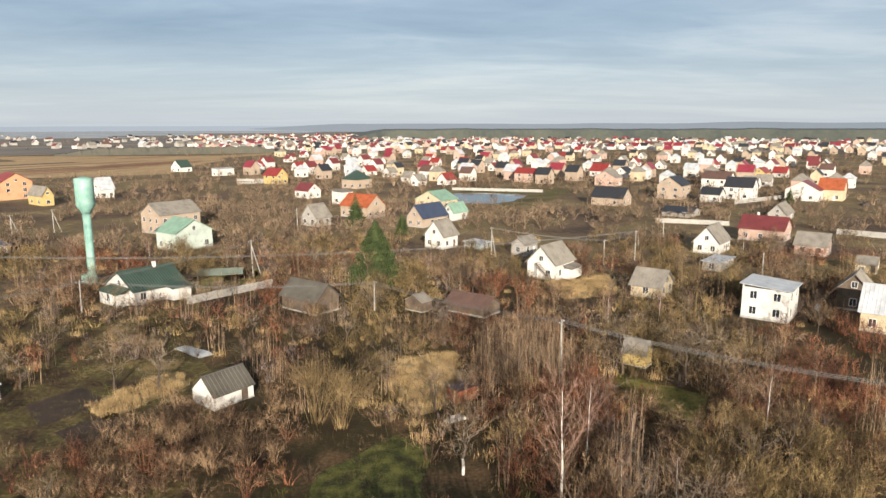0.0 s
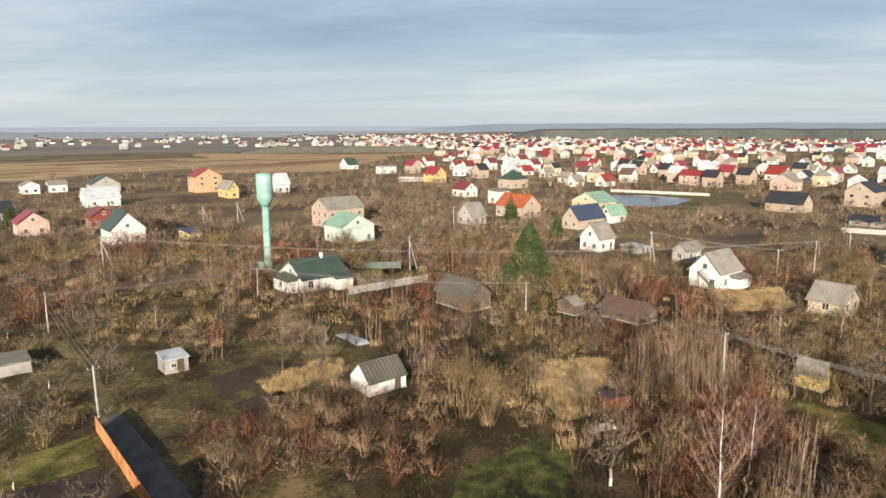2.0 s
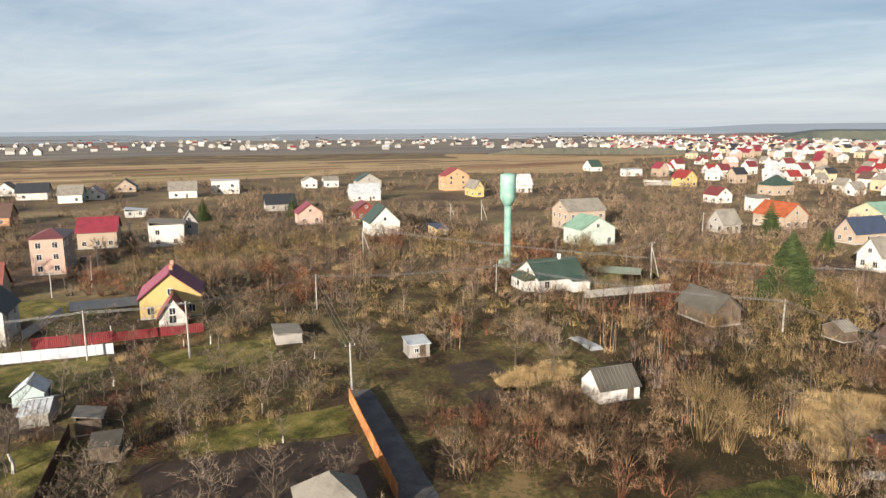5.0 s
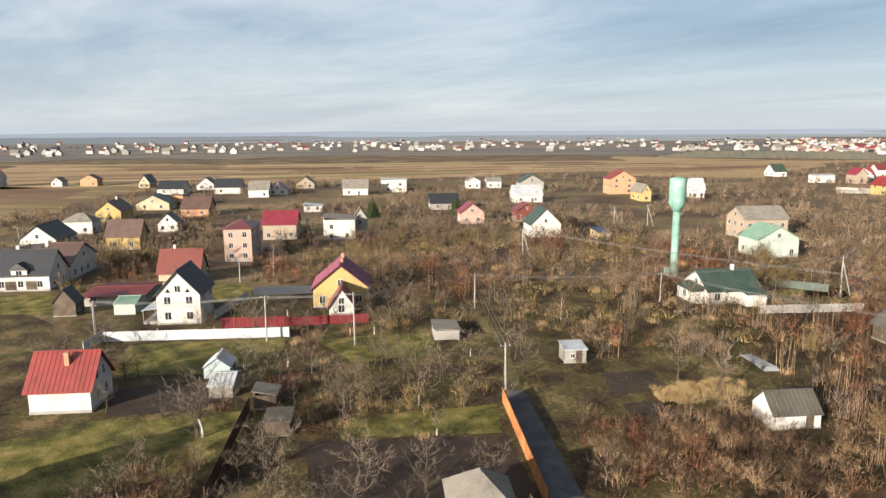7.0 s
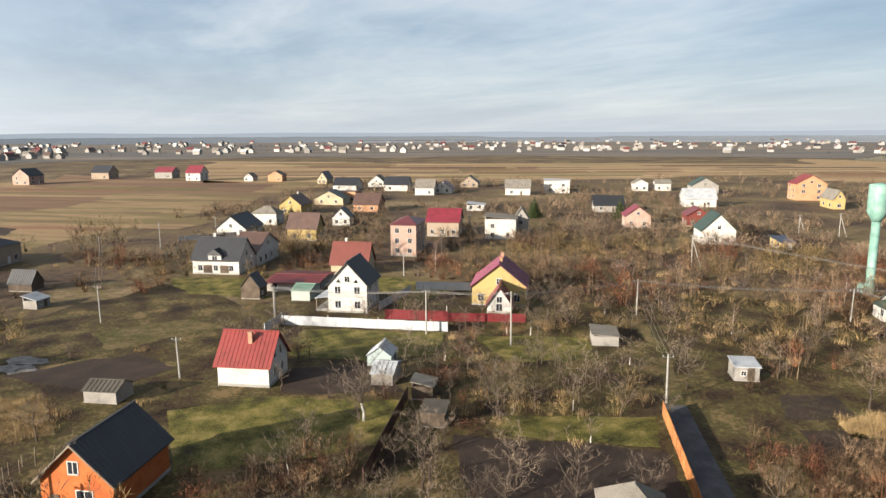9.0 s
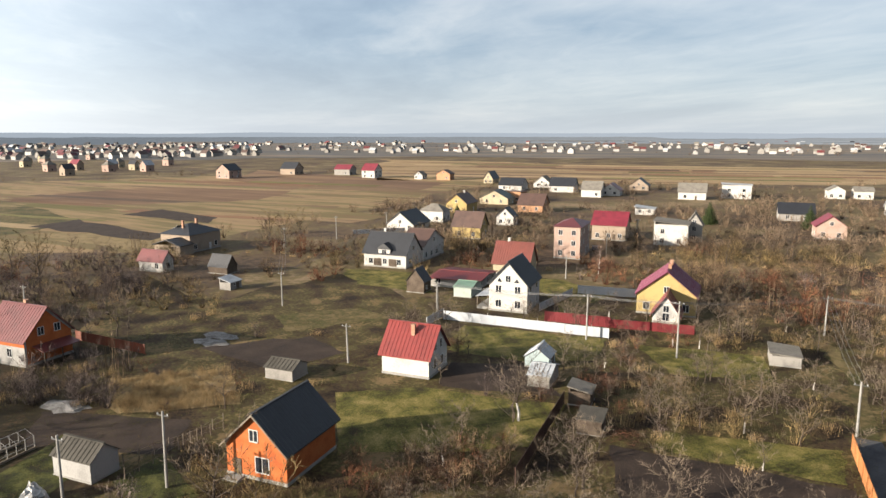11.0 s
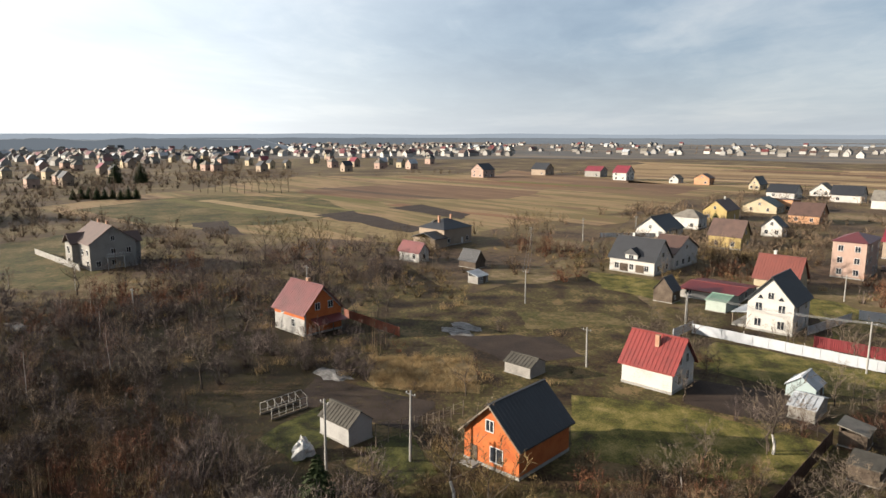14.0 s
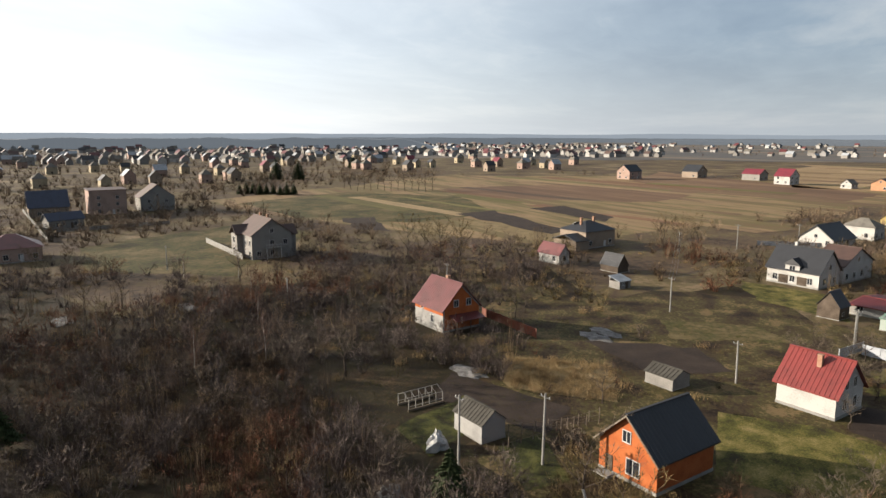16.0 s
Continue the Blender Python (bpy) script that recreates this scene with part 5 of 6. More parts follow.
WILLOW_BUSHES = ((-14.3, 72.0, 1.0), (-11.4, 70.6, 0.85), (29.9, 66.0, 0.62), (31.7, 64.7, 0.6), (-33.0, 104.0, 0.5))
BUILT += [(x, y, 2.2) for x, y, k in WILLOW_BUSHES]
tall_tree(9.8, 81.5, 9.68)
tall_tree(7.8, 83.5, 8.38)
tall_tree(12.5, 92.0, 6.67)
tall_tree(6.0, 89.8, 7.33)

# garden clutter
greenhouse_frame(-75.0, -26.6)
tarp_heap(-64.3, -21.0, 2.97)
sheet_mound(-53.3, -21.9)
rusty_tank(2.3, 78.6)
cloth_pile(1.4, 72.6)
slab_pile(-37.1, 96.4)
car(177.3, 282.9, 200)
car(-172.4, 92.1, 150)
blue_tub(66.6, 116.5)
rubble(-110.3, -8.5)
rubble(-87.9, -24.1)
rubble(-105.4, -85.1)
rubble(-90.2, -99.4)
rubble(-113.6, -7.3)
brush_pile(-99.4, 29.2)
brush_pile(-62.4, 37.1)
thicket_area("x", 0.35, (-65.3, 6.6), (-62.7, 26.7), (-55.1, 20.8), (-56.5, 4.1))
thicket_area("x", 0.22, (-38.8, 58.9), (-21.3, 95.7), (-14.0, 67.0), (-30.6, 49.5))
thicket_area("x", 0.22, (-49.2, 70.3), (-17.2, 73.2), (-11.3, 55.3), (-39.6, 55.4))
thicket_area("x", 0.2, (4.7, 81.5), (20.8, 79.6), (17.8, 67.3), (3.9, 67.4))
thicket_area("x", 0.16, (-79.2, -100.6), (-87.8, -55.6), (-57.3, -27.8), (-41.8, -55.2))
thicket_area("x", 0.22, (32.1, 76.1), (52.8, 76.0), (39.4, 55.1), (20.9, 55.2))

# ---- pieces of the larger houses ----


def added(parent, name, bm, material, label=""):
    return part(name, bm, material, parent, label)


def gable_prism(bm, x0, x1, half, z0, rise):
    """A roofed prism along x."""
    v = [bm.verts.new(c) for c in ((x0, -half, z0), (x0, half, z0), (x0, 0, z0 + rise), (x1, -half, z0), (x1, half, z0), (x1, 0, z0 + rise))]
    for f in ((0, 2, 1), (3, 4, 5), (0, 3, 5, 2), (1, 2, 5, 4), (0, 1, 4, 3)):
        bm.faces.new([v[i] for i in f])
    bmesh.ops.recalc_face_normals(bm, faces=bm.faces)


def half_of(base):
    """Half length, half width and wall height of a house's body."""
    body = next(o for o in base.children if o.name.startswith("wall"))
    xs, ys = [v.co.x for v in body.data.vertices], [v.co.y for v in body.data.vertices]
    low = sorted(v.co.z for v in body.data.vertices)
    return max(xs), max(ys), low[4]


a, b, h = half_of(brick_house)
add_window(brick_house, -a, -0.2 * b, 0.9, 270, 1.5, 1.5)
add_window(brick_house, -a, 0.05 * b, h + 0.5, 270, 0.9, 1.1)
added(brick_house, "side_door", boxed(-a - 0.06, 0.5 * b, 0.1, -a + 0.02, 0.75 * b, 1.9), DARKWOOD, "dark weathered plank door")
added(brick_house, "step", boxed(-a - 1.2, 0.4 * b, -0.05, -a - 0.06, 0.9 * b, 0.22), CONCRETE)
for s in (-1, 1):
    bm = bmesh.new()
    rise = 3.29
    slab(bm, [(-a - 0.5, s * (b + 0.45), h - 0.3), (-a - 0.44, s * (b + 0.45), h - 0.3), (-a - 0.44, 0, h + rise + 0.1), (-a - 0.5, 0, h + rise + 0.1)], 0.2)
    added(brick_house, "bargeboard", bm, WOOD)

a, b, h = half_of(block_house)
added(block_house, "brick_band", boxed(-a - 0.03, b - 0.05, h - 1.1, a, b + 0.03, h - 0.05), BRICK_ORANGE, "orange brick course under the eaves")
bm = bmesh.new()
gable_prism(bm, -a - 0.05, -a - 0.003, b * 0.97, h - 0.2, 3.7)
added(block_house, "brick_gable", bm, BRICK_ORANGE, "orange brick gable end")
added(block_house, "brick_end", boxed(-a - 0.05, -b + 0.02, 0.4, -a - 0.004, b - 0.3, h - 0.2), BRICK_ORANGE)
add_window(block_house, -0.25 * a, b, 1.3, 180, 0.9, 1.2)
add_window(block_house, 0.45 * a, b + 0.03, h - 0.9, 180, 0.6, 0.6)
for y in (-0.4, 0.3):
    add_window(block_house, -a - 0.05, y * b, h + 0.2, 270, 0.9, 1.1)
bm = bmesh.new()
slab(bm, [(-a - 2.4, -b * 0.9, 2.3), (-a - 0.06, -b * 0.9, 2.9), (-a - 0.06, b * 0.7, 2.9), (-a - 2.4, b * 0.7, 2.3)], 0.1)
added(block_house, "porch_roof", bm, ROOF_MAROON)
for y in (-0.85, -0.1, 0.65):
    added(block_house, "porch_post", boxed(-a - 2.3, y * b - 0.07, -0.1, -a - 2.16, y * b + 0.07, 2.25), DARKWOOD)

a, b, h = half_of(bungalow)
for side, (x0, x1, y0, y1) in (("near", (-a - 2.6, -a - 0.01, -b + 1.2, b - 2.5)), ("far", (a - 4.0, a, -b - 2.2, -b - 0.01))):
    added(bungalow, "wing_wall", boxed(x0, y0, -0.1, x1, y1, 2.3), WHITE)
    bm = bmesh.new()
    if side == "near":
        slab(bm, [(x0 - 0.3, y0 - 0.3, 2.4), (x1, y0 - 0.3, 3.2), (x1, y1 + 0.3, 3.2), (x0 - 0.3, y1 + 0.3, 2.4)], 0.1)
    else:
        slab(bm, [(x0 - 0.3, y0 - 0.3, 2.4), (x1 + 0.3, y0 - 0.3, 2.4), (x1 + 0.3, y1, 3.1), (x0 - 0.3, y1, 3.1)], 0.1)
    added(bungalow, "wing_roof", bm, ROOF_GREEN)
    if side == "near":
        add_window(bungalow, x0, (y0 + y1) / 2, 0.8, 270)

a, b, h = half_of(dormer_house)
bm = boxed(-1.6, b - 2.2, h - 0.4, 1.6, b + 0.25, h + 1.0)
added(dormer_house, "dormer_wall", bm, WHITE)
bm = bmesh.new()
gable_prism(bm, -0.1, 4.4, 2.0, 0, 1.5)
roof_ = added(dormer_house, "dormer_roof", bm, ROOF_BLACK)
roof_.matrix_basis = pose(0, b + 0.5, h + 0.98, 0, 0, -90)
add_window(dormer_house, 0, b + 0.25, h - 0.2, 180, 1.2, 1.0)
for x in (-2.2, 2.0):
    added(dormer_house, "garage_door", boxed(x - 1.1, b - 0.02, 0.05, x + 1.1, b + 0.05, 2.2), DARKWOOD)

a, b, h = half_of(chalet)
bm = bmesh.new()
n = 12
for i in range(n):
    f = i / n
    box(bm, -a - 1.0, b * 0.2 - f * b * 1.1 - 0.3, h * (1 - f) - 0.12, -a - 0.02, b * 0.2 - f * b * 1.1, h * (1 - f) - 0.03)
slab(bm, [(-a - 1.02, b * 0.25, h - 0.1), (-a - 0.94, b * 0.25, h - 0.1), (-a - 0.94, -b * 0.95, 0.15), (-a - 1.02, -b * 0.95, 0.15)], 0.25)
added(chalet, "outside_stair", bm, DARKWOOD, "dark timber outside stair")
added(chalet, "stair_post", boxed(-a - 1.0, b * 0.2 - 0.06, -0.1, -a - 0.88, b * 0.2 + 0.06, h - 0.1), DARKWOOD)
bm = boxed(-a * 0.2, -b - 2.0, -0.1, a, -b - 0.01, 2.2)
added(chalet, "annex", bm, WHITE)
bm = bmesh.new()
slab(bm, [(-a * 0.25, -b - 2.3, 2.25), (a + 0.2, -b - 2.3, 2.25), (a + 0.2, -b, 2.9), (-a * 0.25, -b, 2.9)], 0.08)
added(chalet, "annex_roof", bm, ROOF_GREY)

a, b, h = half_of(tall_house)
for y in (-0.45, 0.45):
    bm = bmesh.new()
    gable_prism(bm, -a - 0.03, -a + 0.01, 0.5, h + 0.25, 0.7)
    added(tall_house, "attic_window", bm, GLASS, "dark triangular attic window").location = (0, y * b, 0)
added(tall_house, "terrace", boxed(-a + 0.5, b + 0.01, -0.05, a - 2, b + 2.6, 0.5), CONCRETE)
bm = bmesh.new()
slab(bm, [(-a + 0.3, b, 2.9), (a - 1.8, b, 2.9), (a - 1.8, b + 2.8, 2.5), (-a + 0.3, b + 2.8, 2.5)], 0.1)
added(tall_house, "terrace_roof", bm, ROOF_LIGHT)
for x in (-a + 0.6, -a + 3.0, a - 2.2):
    added(tall_house, "terrace_post", boxed(x - 0.06, b + 2.5, 0.45, x + 0.06, b + 2.62, 2.52), WOOD)

a, b, h = half_of(red_cottage)
add_window(red_cottage, -a, 0.35 * b, 0.9, 270, 0.8, 1.3)
add_window(red_cottage, -a, -0.4 * b, 0.9, 270, 0.8, 1.3)
add_window(red_cottage, -a, 0.3 * b, h + 0.3, 270, 0.7, 1.2)
add_window(red_cottage, -a, -0.3 * b, h + 0.3, 270, 0.7, 1.2)
bm = boxed(-0.1 * a - 0.28, 0.9, h + 1.6, -0.1 * a + 0.28, 1.4, h + 3.7)
box(bm, -0.1 * a - 0.34, 0.84, h + 3.7, -0.1 * a + 0.34, 1.46, h + 3.78)
added(red_cottage, "chimney", bm, CHIMNEY, "pale brick chimney")

# the villa: a lower wing, a garage, and panels on the roof
gd = bmesh.new()
box(gd, -11.5, -6.5, -0.1, -6.3, 2.5, 2.9)
added(villa, "wing", gd, BEIGE)
gd = bmesh.new()
slab(gd, [(-12.0, -7.0, 2.9), (-6.3, -7.0, 2.9), (-6.3, -2.0, 4.5), (-12.0, -2.0, 4.5)], 0.15)
slab(gd, [(-12.0, 3.0, 2.9), (-12.0, -2.0, 4.5), (-6.3, -2.0, 4.5), (-6.3, 3.0, 2.9)], 0.15)
added(villa, "wing_roof", gd, ROOF_BLACK)
gd = bmesh.new()
box(gd, 1.0, 5.26, -0.1, 8.5, 9.5, 2.7)
added(villa, "porch_wall", gd, WHITE)
gd = bmesh.new()
slab(gd, [(0.5, 5.26, 4.0), (9.0, 5.26, 4.0), (9.0, 10.0, 2.8), (0.5, 10.0, 2.8)], 0.14)
added(villa, "porch_roof", gd, ROOF_BLACK)
for k in range(4):
    gd = bmesh.new()
    slab(gd, [(-3.6 + k * 1.9, 4.6, 5.55), (-2.0 + k * 1.9, 4.6, 5.55), (-2.0 + k * 1.9, 1.4, 7.15), (-3.6 + k * 1.9, 1.4, 7.15)], 0.08)
    added(villa, "solar_panel", gd, ROOF_LIGHT, "pale glinting solar panel")

# the grey villa: a front gable, a balcony and a porch
a, b = 6.45, 5.55
for x0, x1, face in ((-5.5, -0.8, -1), (0.8, 5.5, 1)):
    gd = bmesh.new()
    y0, y1 = sorted((face * (b + 1.6), face * (b - 1.5)))
    box(gd, x0, y0, -0.1, x1, y1, 6.2)
    added(balcony_villa, "bay", gd, GREYW)
    m, peak, eave = (x0 + x1) / 2, 8.6, 6.1
    ye, yi = face * (b + 2.1), 0.0
    for xs in (x0 - 0.5, x1 + 0.5):
        gd = bmesh.new()
        slab(gd, [(xs, ye, eave), (m, ye, peak), (m, yi, peak), (xs, yi, eave)], 0.16)
        added(balcony_villa, "gable_roof", gd, ROOF_BROWN)
    add_window(balcony_villa, m, face * (b + 1.6), 3.6, 0 if face < 0 else 180, 1.6, 1.7)
    add_window(balcony_villa, m, face * (b + 1.6), 0.8, 0 if face < 0 else 180, 1.6, 1.5)
for end in (-1, 1):
    gd = bmesh.new()
    x0, x1 = sorted((end * (a + 0.02), end * (a + 1.5)))
    box(gd, x0, -2.2, 2.9, x1, 2.2, 3.1)
    added(balcony_villa, "balcony_floor", gd, CONCRETE)
    gd = bmesh.new()
    xo = end * (a + 1.45)
    for k in range(12):
        tube(gd, (xo, -2.1 + k * 0.382, 3.1), (xo, -2.1 + k * 0.382, 4.0), 0.03, 0.03, 4)
    tube(gd, (xo, -2.15, 4.0), (xo, 2.15, 4.0), 0.05, 0.05, 4)
    added(balcony_villa, "balcony_rail", gd, FRAME)
    for py in (-2.0, 2.0):
        added(balcony_villa, "porch_post", boxed(min(xo, xo - end * 0.2), py - 0.1, -0.1, max(xo, xo - end * 0.2), py + 0.1, 2.9), FRAME)

# ---- wild growth ----
bm = bmesh.new()
rim = []
for i in range(80):
    f = i / 20 % 1
    deg, d = ((20 + 84 * f, 150), (104, 150 - 120 * f), (104 - 84 * f, 30), (20, 30 + 120 * f))[i // 20]
    d *= 1 + 0.12 * noise.noise((i * 0.6, 3, 0))
    a = radians(deg + 9 * noise.noise((i * 0.9, 7, 0)))
    rim.append(bm.verts.new((-math.sin(a) * d, math.cos(a) * d, 0.008)))
bm.faces.new(rim)
bmesh.ops.recalc_face_normals(bm, faces=bm.faces)
if next(iter(bm.faces)).normal.z < 0:
    bmesh.ops.reverse_faces(bm, faces=bm.faces[:])
tagged(new("garden_turf", mesh_of("garden_turf", bm, TURF)), kind="structure")


def far(x, y):
    return math.hypot(x, y)


def free(x, y, gap=0.0):
    if any(inside(p, x, y) for p in OPEN):
        return False
    return all((x - bx) ** 2 + (y - by) ** 2 > (r + gap) ** 2 for bx, by, r in BUILT)


def free_of_houses(x, y):
    return all((x - bx) ** 2 + (y - by) ** 2 > r * r for bx, by, r in BUILT)


def bush_data(seed, stems, height, spread, fine, twigs, dome=0.0):
    """A leafless shrub: bent stems from the foot, forked into twigs; dome rounds its crown."""
    r = random.Random(seed)
    vs, fs = [], []
    for k in range(stems):
        ang, lean = r.uniform(0, 6.2832), r.uniform(0.05, 1) ** 0.7
        out = Vector((math.cos(ang), math.sin(ang), 0))
        foot = out * spread * 0.25 * r.random()
        rise = 1.05 - 0.45 * lean if not dome else math.sqrt(max(0.05, 1.05 - lean * lean * dome))
        tip = out * spread * lean + Vector((0, 0, height * rise * r.uniform(0.65, 1.05)))
        mid = foot.lerp(tip, 0.5) + Vector((r.uniform(-.1, .1), r.uniform(-.1, .1), 0.1 if not dome else 0.16)) * height
        blade(vs, fs, foot, mid, fine * 2.2, rand_dir(r))
        blade(vs, fs, mid, tip, fine * 1.4, rand_dir(r))
        for _ in range(twigs):
            g = r.uniform(0.2, 1.0) ** 0.6
            s = foot.lerp(mid, g * 2) if g < 0.5 else mid.lerp(tip, g * 2 - 1)
            v = ((tip - mid).normalized() + rand_dir(r) * 0.85).normalized() * height * r.uniform(0.12, 0.3)
            blade(vs, fs, s, s + v, fine, rand_dir(r))
    return np.array([tuple(v) for v in vs], np.float32), np.array(fs, np.int32)


def grove_data(seed, n, height, spread, fine):
    """A clump of straight slim young stems with short upright twigs."""
    r = random.Random(seed)
    vs, fs = [], []
    for k in range(n):
        foot = Vector((r.gauss(0, spread * 0.5), r.gauss(0, spread * 0.5), 0))
        tall = height * r.uniform(0.6, 1.1)
        tip = foot + Vector((r.uniform(-.06, .06), r.uniform(-.06, .06), 1)) * tall
        for j in range(2):
            blade(vs, fs, foot, tip, fine * 1.9, rand_dir(r))
        for _ in range(9):
            o = foot.lerp(tip, r.uniform(0.3, 0.97))
            blade(vs, fs, o, o + Vector((r.uniform(-.5, .5), r.uniform(-.5, .5), 1)).normalized() * tall * r.uniform(0.07, 0.16), fine * 0.7, rand_dir(r))
    return np.array([tuple(v) for v in vs], np.float32), np.array(fs, np.int32)


def reed_data(seed, n, height, spread, fine):
    r = random.Random(seed)
    vs, fs = [], []
    for k in range(n):
        x, y = r.gauss(0, spread * 0.45), r.gauss(0, spread * 0.45)
        foot = Vector((x, y, 0))
        blade(vs, fs, foot, foot + Vector((r.uniform(-.35, .35), r.uniform(-.35, .35), 1)) * height * r.uniform(0.5, 1.1), fine, rand_dir(r))
    return np.array([tuple(v) for v in vs], np.float32), np.array(fs, np.int32)


def spread_out(name, label, material, kinds, places):
    """One joined object of many plants: places are (x, y, size)."""
    r = random.Random(len(places))
    vv, ff, base = [], [], 0
    for x, y, k in places:
        v, f = kinds[r.randrange(len(kinds))]
        a = r.uniform(0, 6.2832)
        c, s = math.cos(a) * k, math.sin(a) * k
        q = np.empty_like(v)
        q[:, 0], q[:, 1], q[:, 2] = v[:, 0] * c - v[:, 1] * s + x, v[:, 0] * s + v[:, 1] * c + y, v[:, 2] * k * r.uniform(0.8, 1.2)
        vv.append(q)
        ff.append(f + base)
        base += len(v)
    v, f = np.concatenate(vv), np.concatenate(ff)
    me = bpy.data.meshes.new(name)
    me.vertices.add(len(v))
    me.vertices.foreach_set("co", v.ravel())
    me.loops.add(f.size)
    me.loops.foreach_set("vertex_index", f.ravel())
    me.polygons.add(len(f))
    me.polygons.foreach_set("loop_start", np.arange(0, f.size, 3, dtype=np.int32))
    me.update(calc_edges=True)
    me.materials.append(material)
    return tagged(new(name, me), label, kind="stuff")


DULL_TUFT = surface("dull_grass", (0.04, 0.027, 0.014), (0.12, 0.082, 0.041), (0.25, 0.175, 0.085), scale=0.2, bump=0, rnd=0.3, island=True)
GREEN_TUFT = surface("winter_grass", (0.075, 0.078, 0.02), (0.15, 0.145, 0.04), scale=0.2, bump=0, rnd=0.25, island=True)
BUSH_FINE = [bush_data(90 + i, 22, 2.9, 1.9, 0.014, 9, 0.85 if i % 2 else 0.0) for i in range(6)]
BUSH_NEAR = [bush_data(100 + i, 14, 2.9, 2.2, 0.032, 5, 0.85 if i % 2 else 0.0) for i in range(6)]
BUSH_BIG = [bush_data(110 + i, 44, 4.8, 3.0, 0.017, 10, 0.8 if i % 2 else 0.0) for i in range(6)]
BUSH_FAR = [bush_data(120 + i, 13, 3.6, 2.6, 0.045, 5, 0.9 if i % 2 else 0.0) for i in range(5)]
WHIPS = [grove_data(140 + i, 11, 6.2, 1.5, 0.022) for i in range(4)]
REEDS = [reed_data(150 + i, 90, 1.2, 1.2, 0.018) for i in range(3)]
TUFT = [reed_data(160 + i, 20, 0.42, 1.1, 0.013) for i in range(3)]


def bearing(x, y):
    return math.degrees(math.atan2(-x, y))


def thick(x, y):
    return noise.noise((x * 0.018, y * 0.018, 3.3)) + 0.5 * noise.noise((x * 0.06, y * 0.06, 8.1))


kinds = {"olive": [], "red": [], "brown": [], "mauve": []}
reeds, tufts, greens, whips, farb = [], [], [], [], []
big = {"olive": [], "red": [], "brown": [], "mauve": []}
giants = 0
trees_near = []
rng = random.Random(11)
total = 0
for _ in range(70000):
    a = radians(rng.uniform(-36, 144))
    d = 30 * (600 / 30) ** rng.random() if rng.random() < 0.6 else math.sqrt(rng.uniform(30 ** 2, 200 ** 2))
    x, y = -math.sin(a) * d, math.cos(a) * d
    dens = thick(x, y)
    deg = math.degrees(a)
    tended = 38 < deg < 100 and d < 130
    wild = deg < 34 or deg > 104
    keep = 0.74 + dens * 2.0 - ((0.22 if deg < 72 else 0.14) if tended else 0) + (0.25 if wild and d < 200 else 0) - (0.2 if d > 300 else 0)
    if rng.random() > keep or not free(x, y, 0.8):
        continue
    if d < 200:
        u = rng.random()
        if u < 0.50 and total < 4700:
            total += 1
            tone = 1.3 * noise.noise((x * 0.045, y * 0.045, 20.0)) + rng.uniform(-.14, .14)
            if not tended and giants < 640 and rng.random() < 0.24:
                giants += 1
                big["olive" if tone < -0.1 and deg < 100 else "red" if tone > 0.42 else "mauve" if deg > 97 else "brown"].append((x, y, rng.uniform(0.6, 1.15)))
                continue
            kinds["olive" if tone < -0.16 and deg < 100 else "red" if tone > (0.42 if deg > 97 else 0.22) else "mauve" if deg > 97 or abs(tone) < 0.05 else "brown"].append((x, y, rng.uniform(0.35, 1.0) if tended else rng.uniform(0.55, 1.3)))
        elif u < 0.56 and len(whips) < 420 and not tended:
            whips.append((x, y, rng.uniform(0.6, 1.1)))
        elif u < 0.64 and len(reeds) < 1100:
            reeds.append((x, y, rng.uniform(0.7, 1.2)))
        elif u < 0.78 and len(trees_near) < 290 and rng.random() < 0.22:
            trees_near.append((x, y))
        elif u < 0.93 and len(tufts) < 7000:
            tufts.append((x, y, rng.uniform(0.7, 1.6)))
        elif len(greens) < 3500:
            greens.append((x, y, rng.uniform(0.7, 1.6)))
    elif len(farb) < 3800:
        farb.append((x, y, rng.uniform(0.5, 1.5)))
for _ in range(5500):       # matted dry grass between the shrubs
    a, d = radians(rng.uniform(-36, 144)), math.sqrt(rng.uniform(34 ** 2, 120 ** 2))
    x, y = -math.sin(a) * d, math.cos(a) * d
    if free(x, y, 0.2):
        (tufts if noise.noise((x * 0.08, y * 0.08, 5)) > -0.1 else greens).append((x, y, rng.uniform(0.5, 1.3)))
for points, amount in THICKETS:
    xs, ys = [p[0] for p in points], [p[1] for p in points]
    for _ in range(int((max(xs) - min(xs)) * (max(ys) - min(ys)) * amount)):
        x, y = rng.uniform(min(xs), max(xs)), rng.uniform(min(ys), max(ys))
        if inside(points, x, y) and free(x, y, 0.4):
            tone = noise.noise((x * 0.05, y * 0.05, 20.0)) + rng.uniform(-.3, .3)
            kinds["red" if tone > 0.12 else "brown"].append((x, y, rng.uniform(0.5, 1.15)))
for _ in range(95):         # a stand of slim saplings beside the pole
    x, y = rng.uniform(5, 18), rng.uniform(80, 101)
    if free(x, y, 0.3):
        whips.append((x, y, rng.uniform(0.75, 1.2)))
for points in REEDY:
    xs, ys = [p[0] for p in points], [p[1] for p in points]
    if far(sum(xs) / len(xs), sum(ys) / len(ys)) < 150:
        for _ in range(int((max(xs) - min(xs)) * (max(ys) - min(ys)) * 0.9)):
            x, y = rng.uniform(min(xs), max(xs)), rng.uniform(min(ys), max(ys))
            if inside(points, x, y):
                reeds.append((x, y, rng.uniform(0.5, 0.95)))
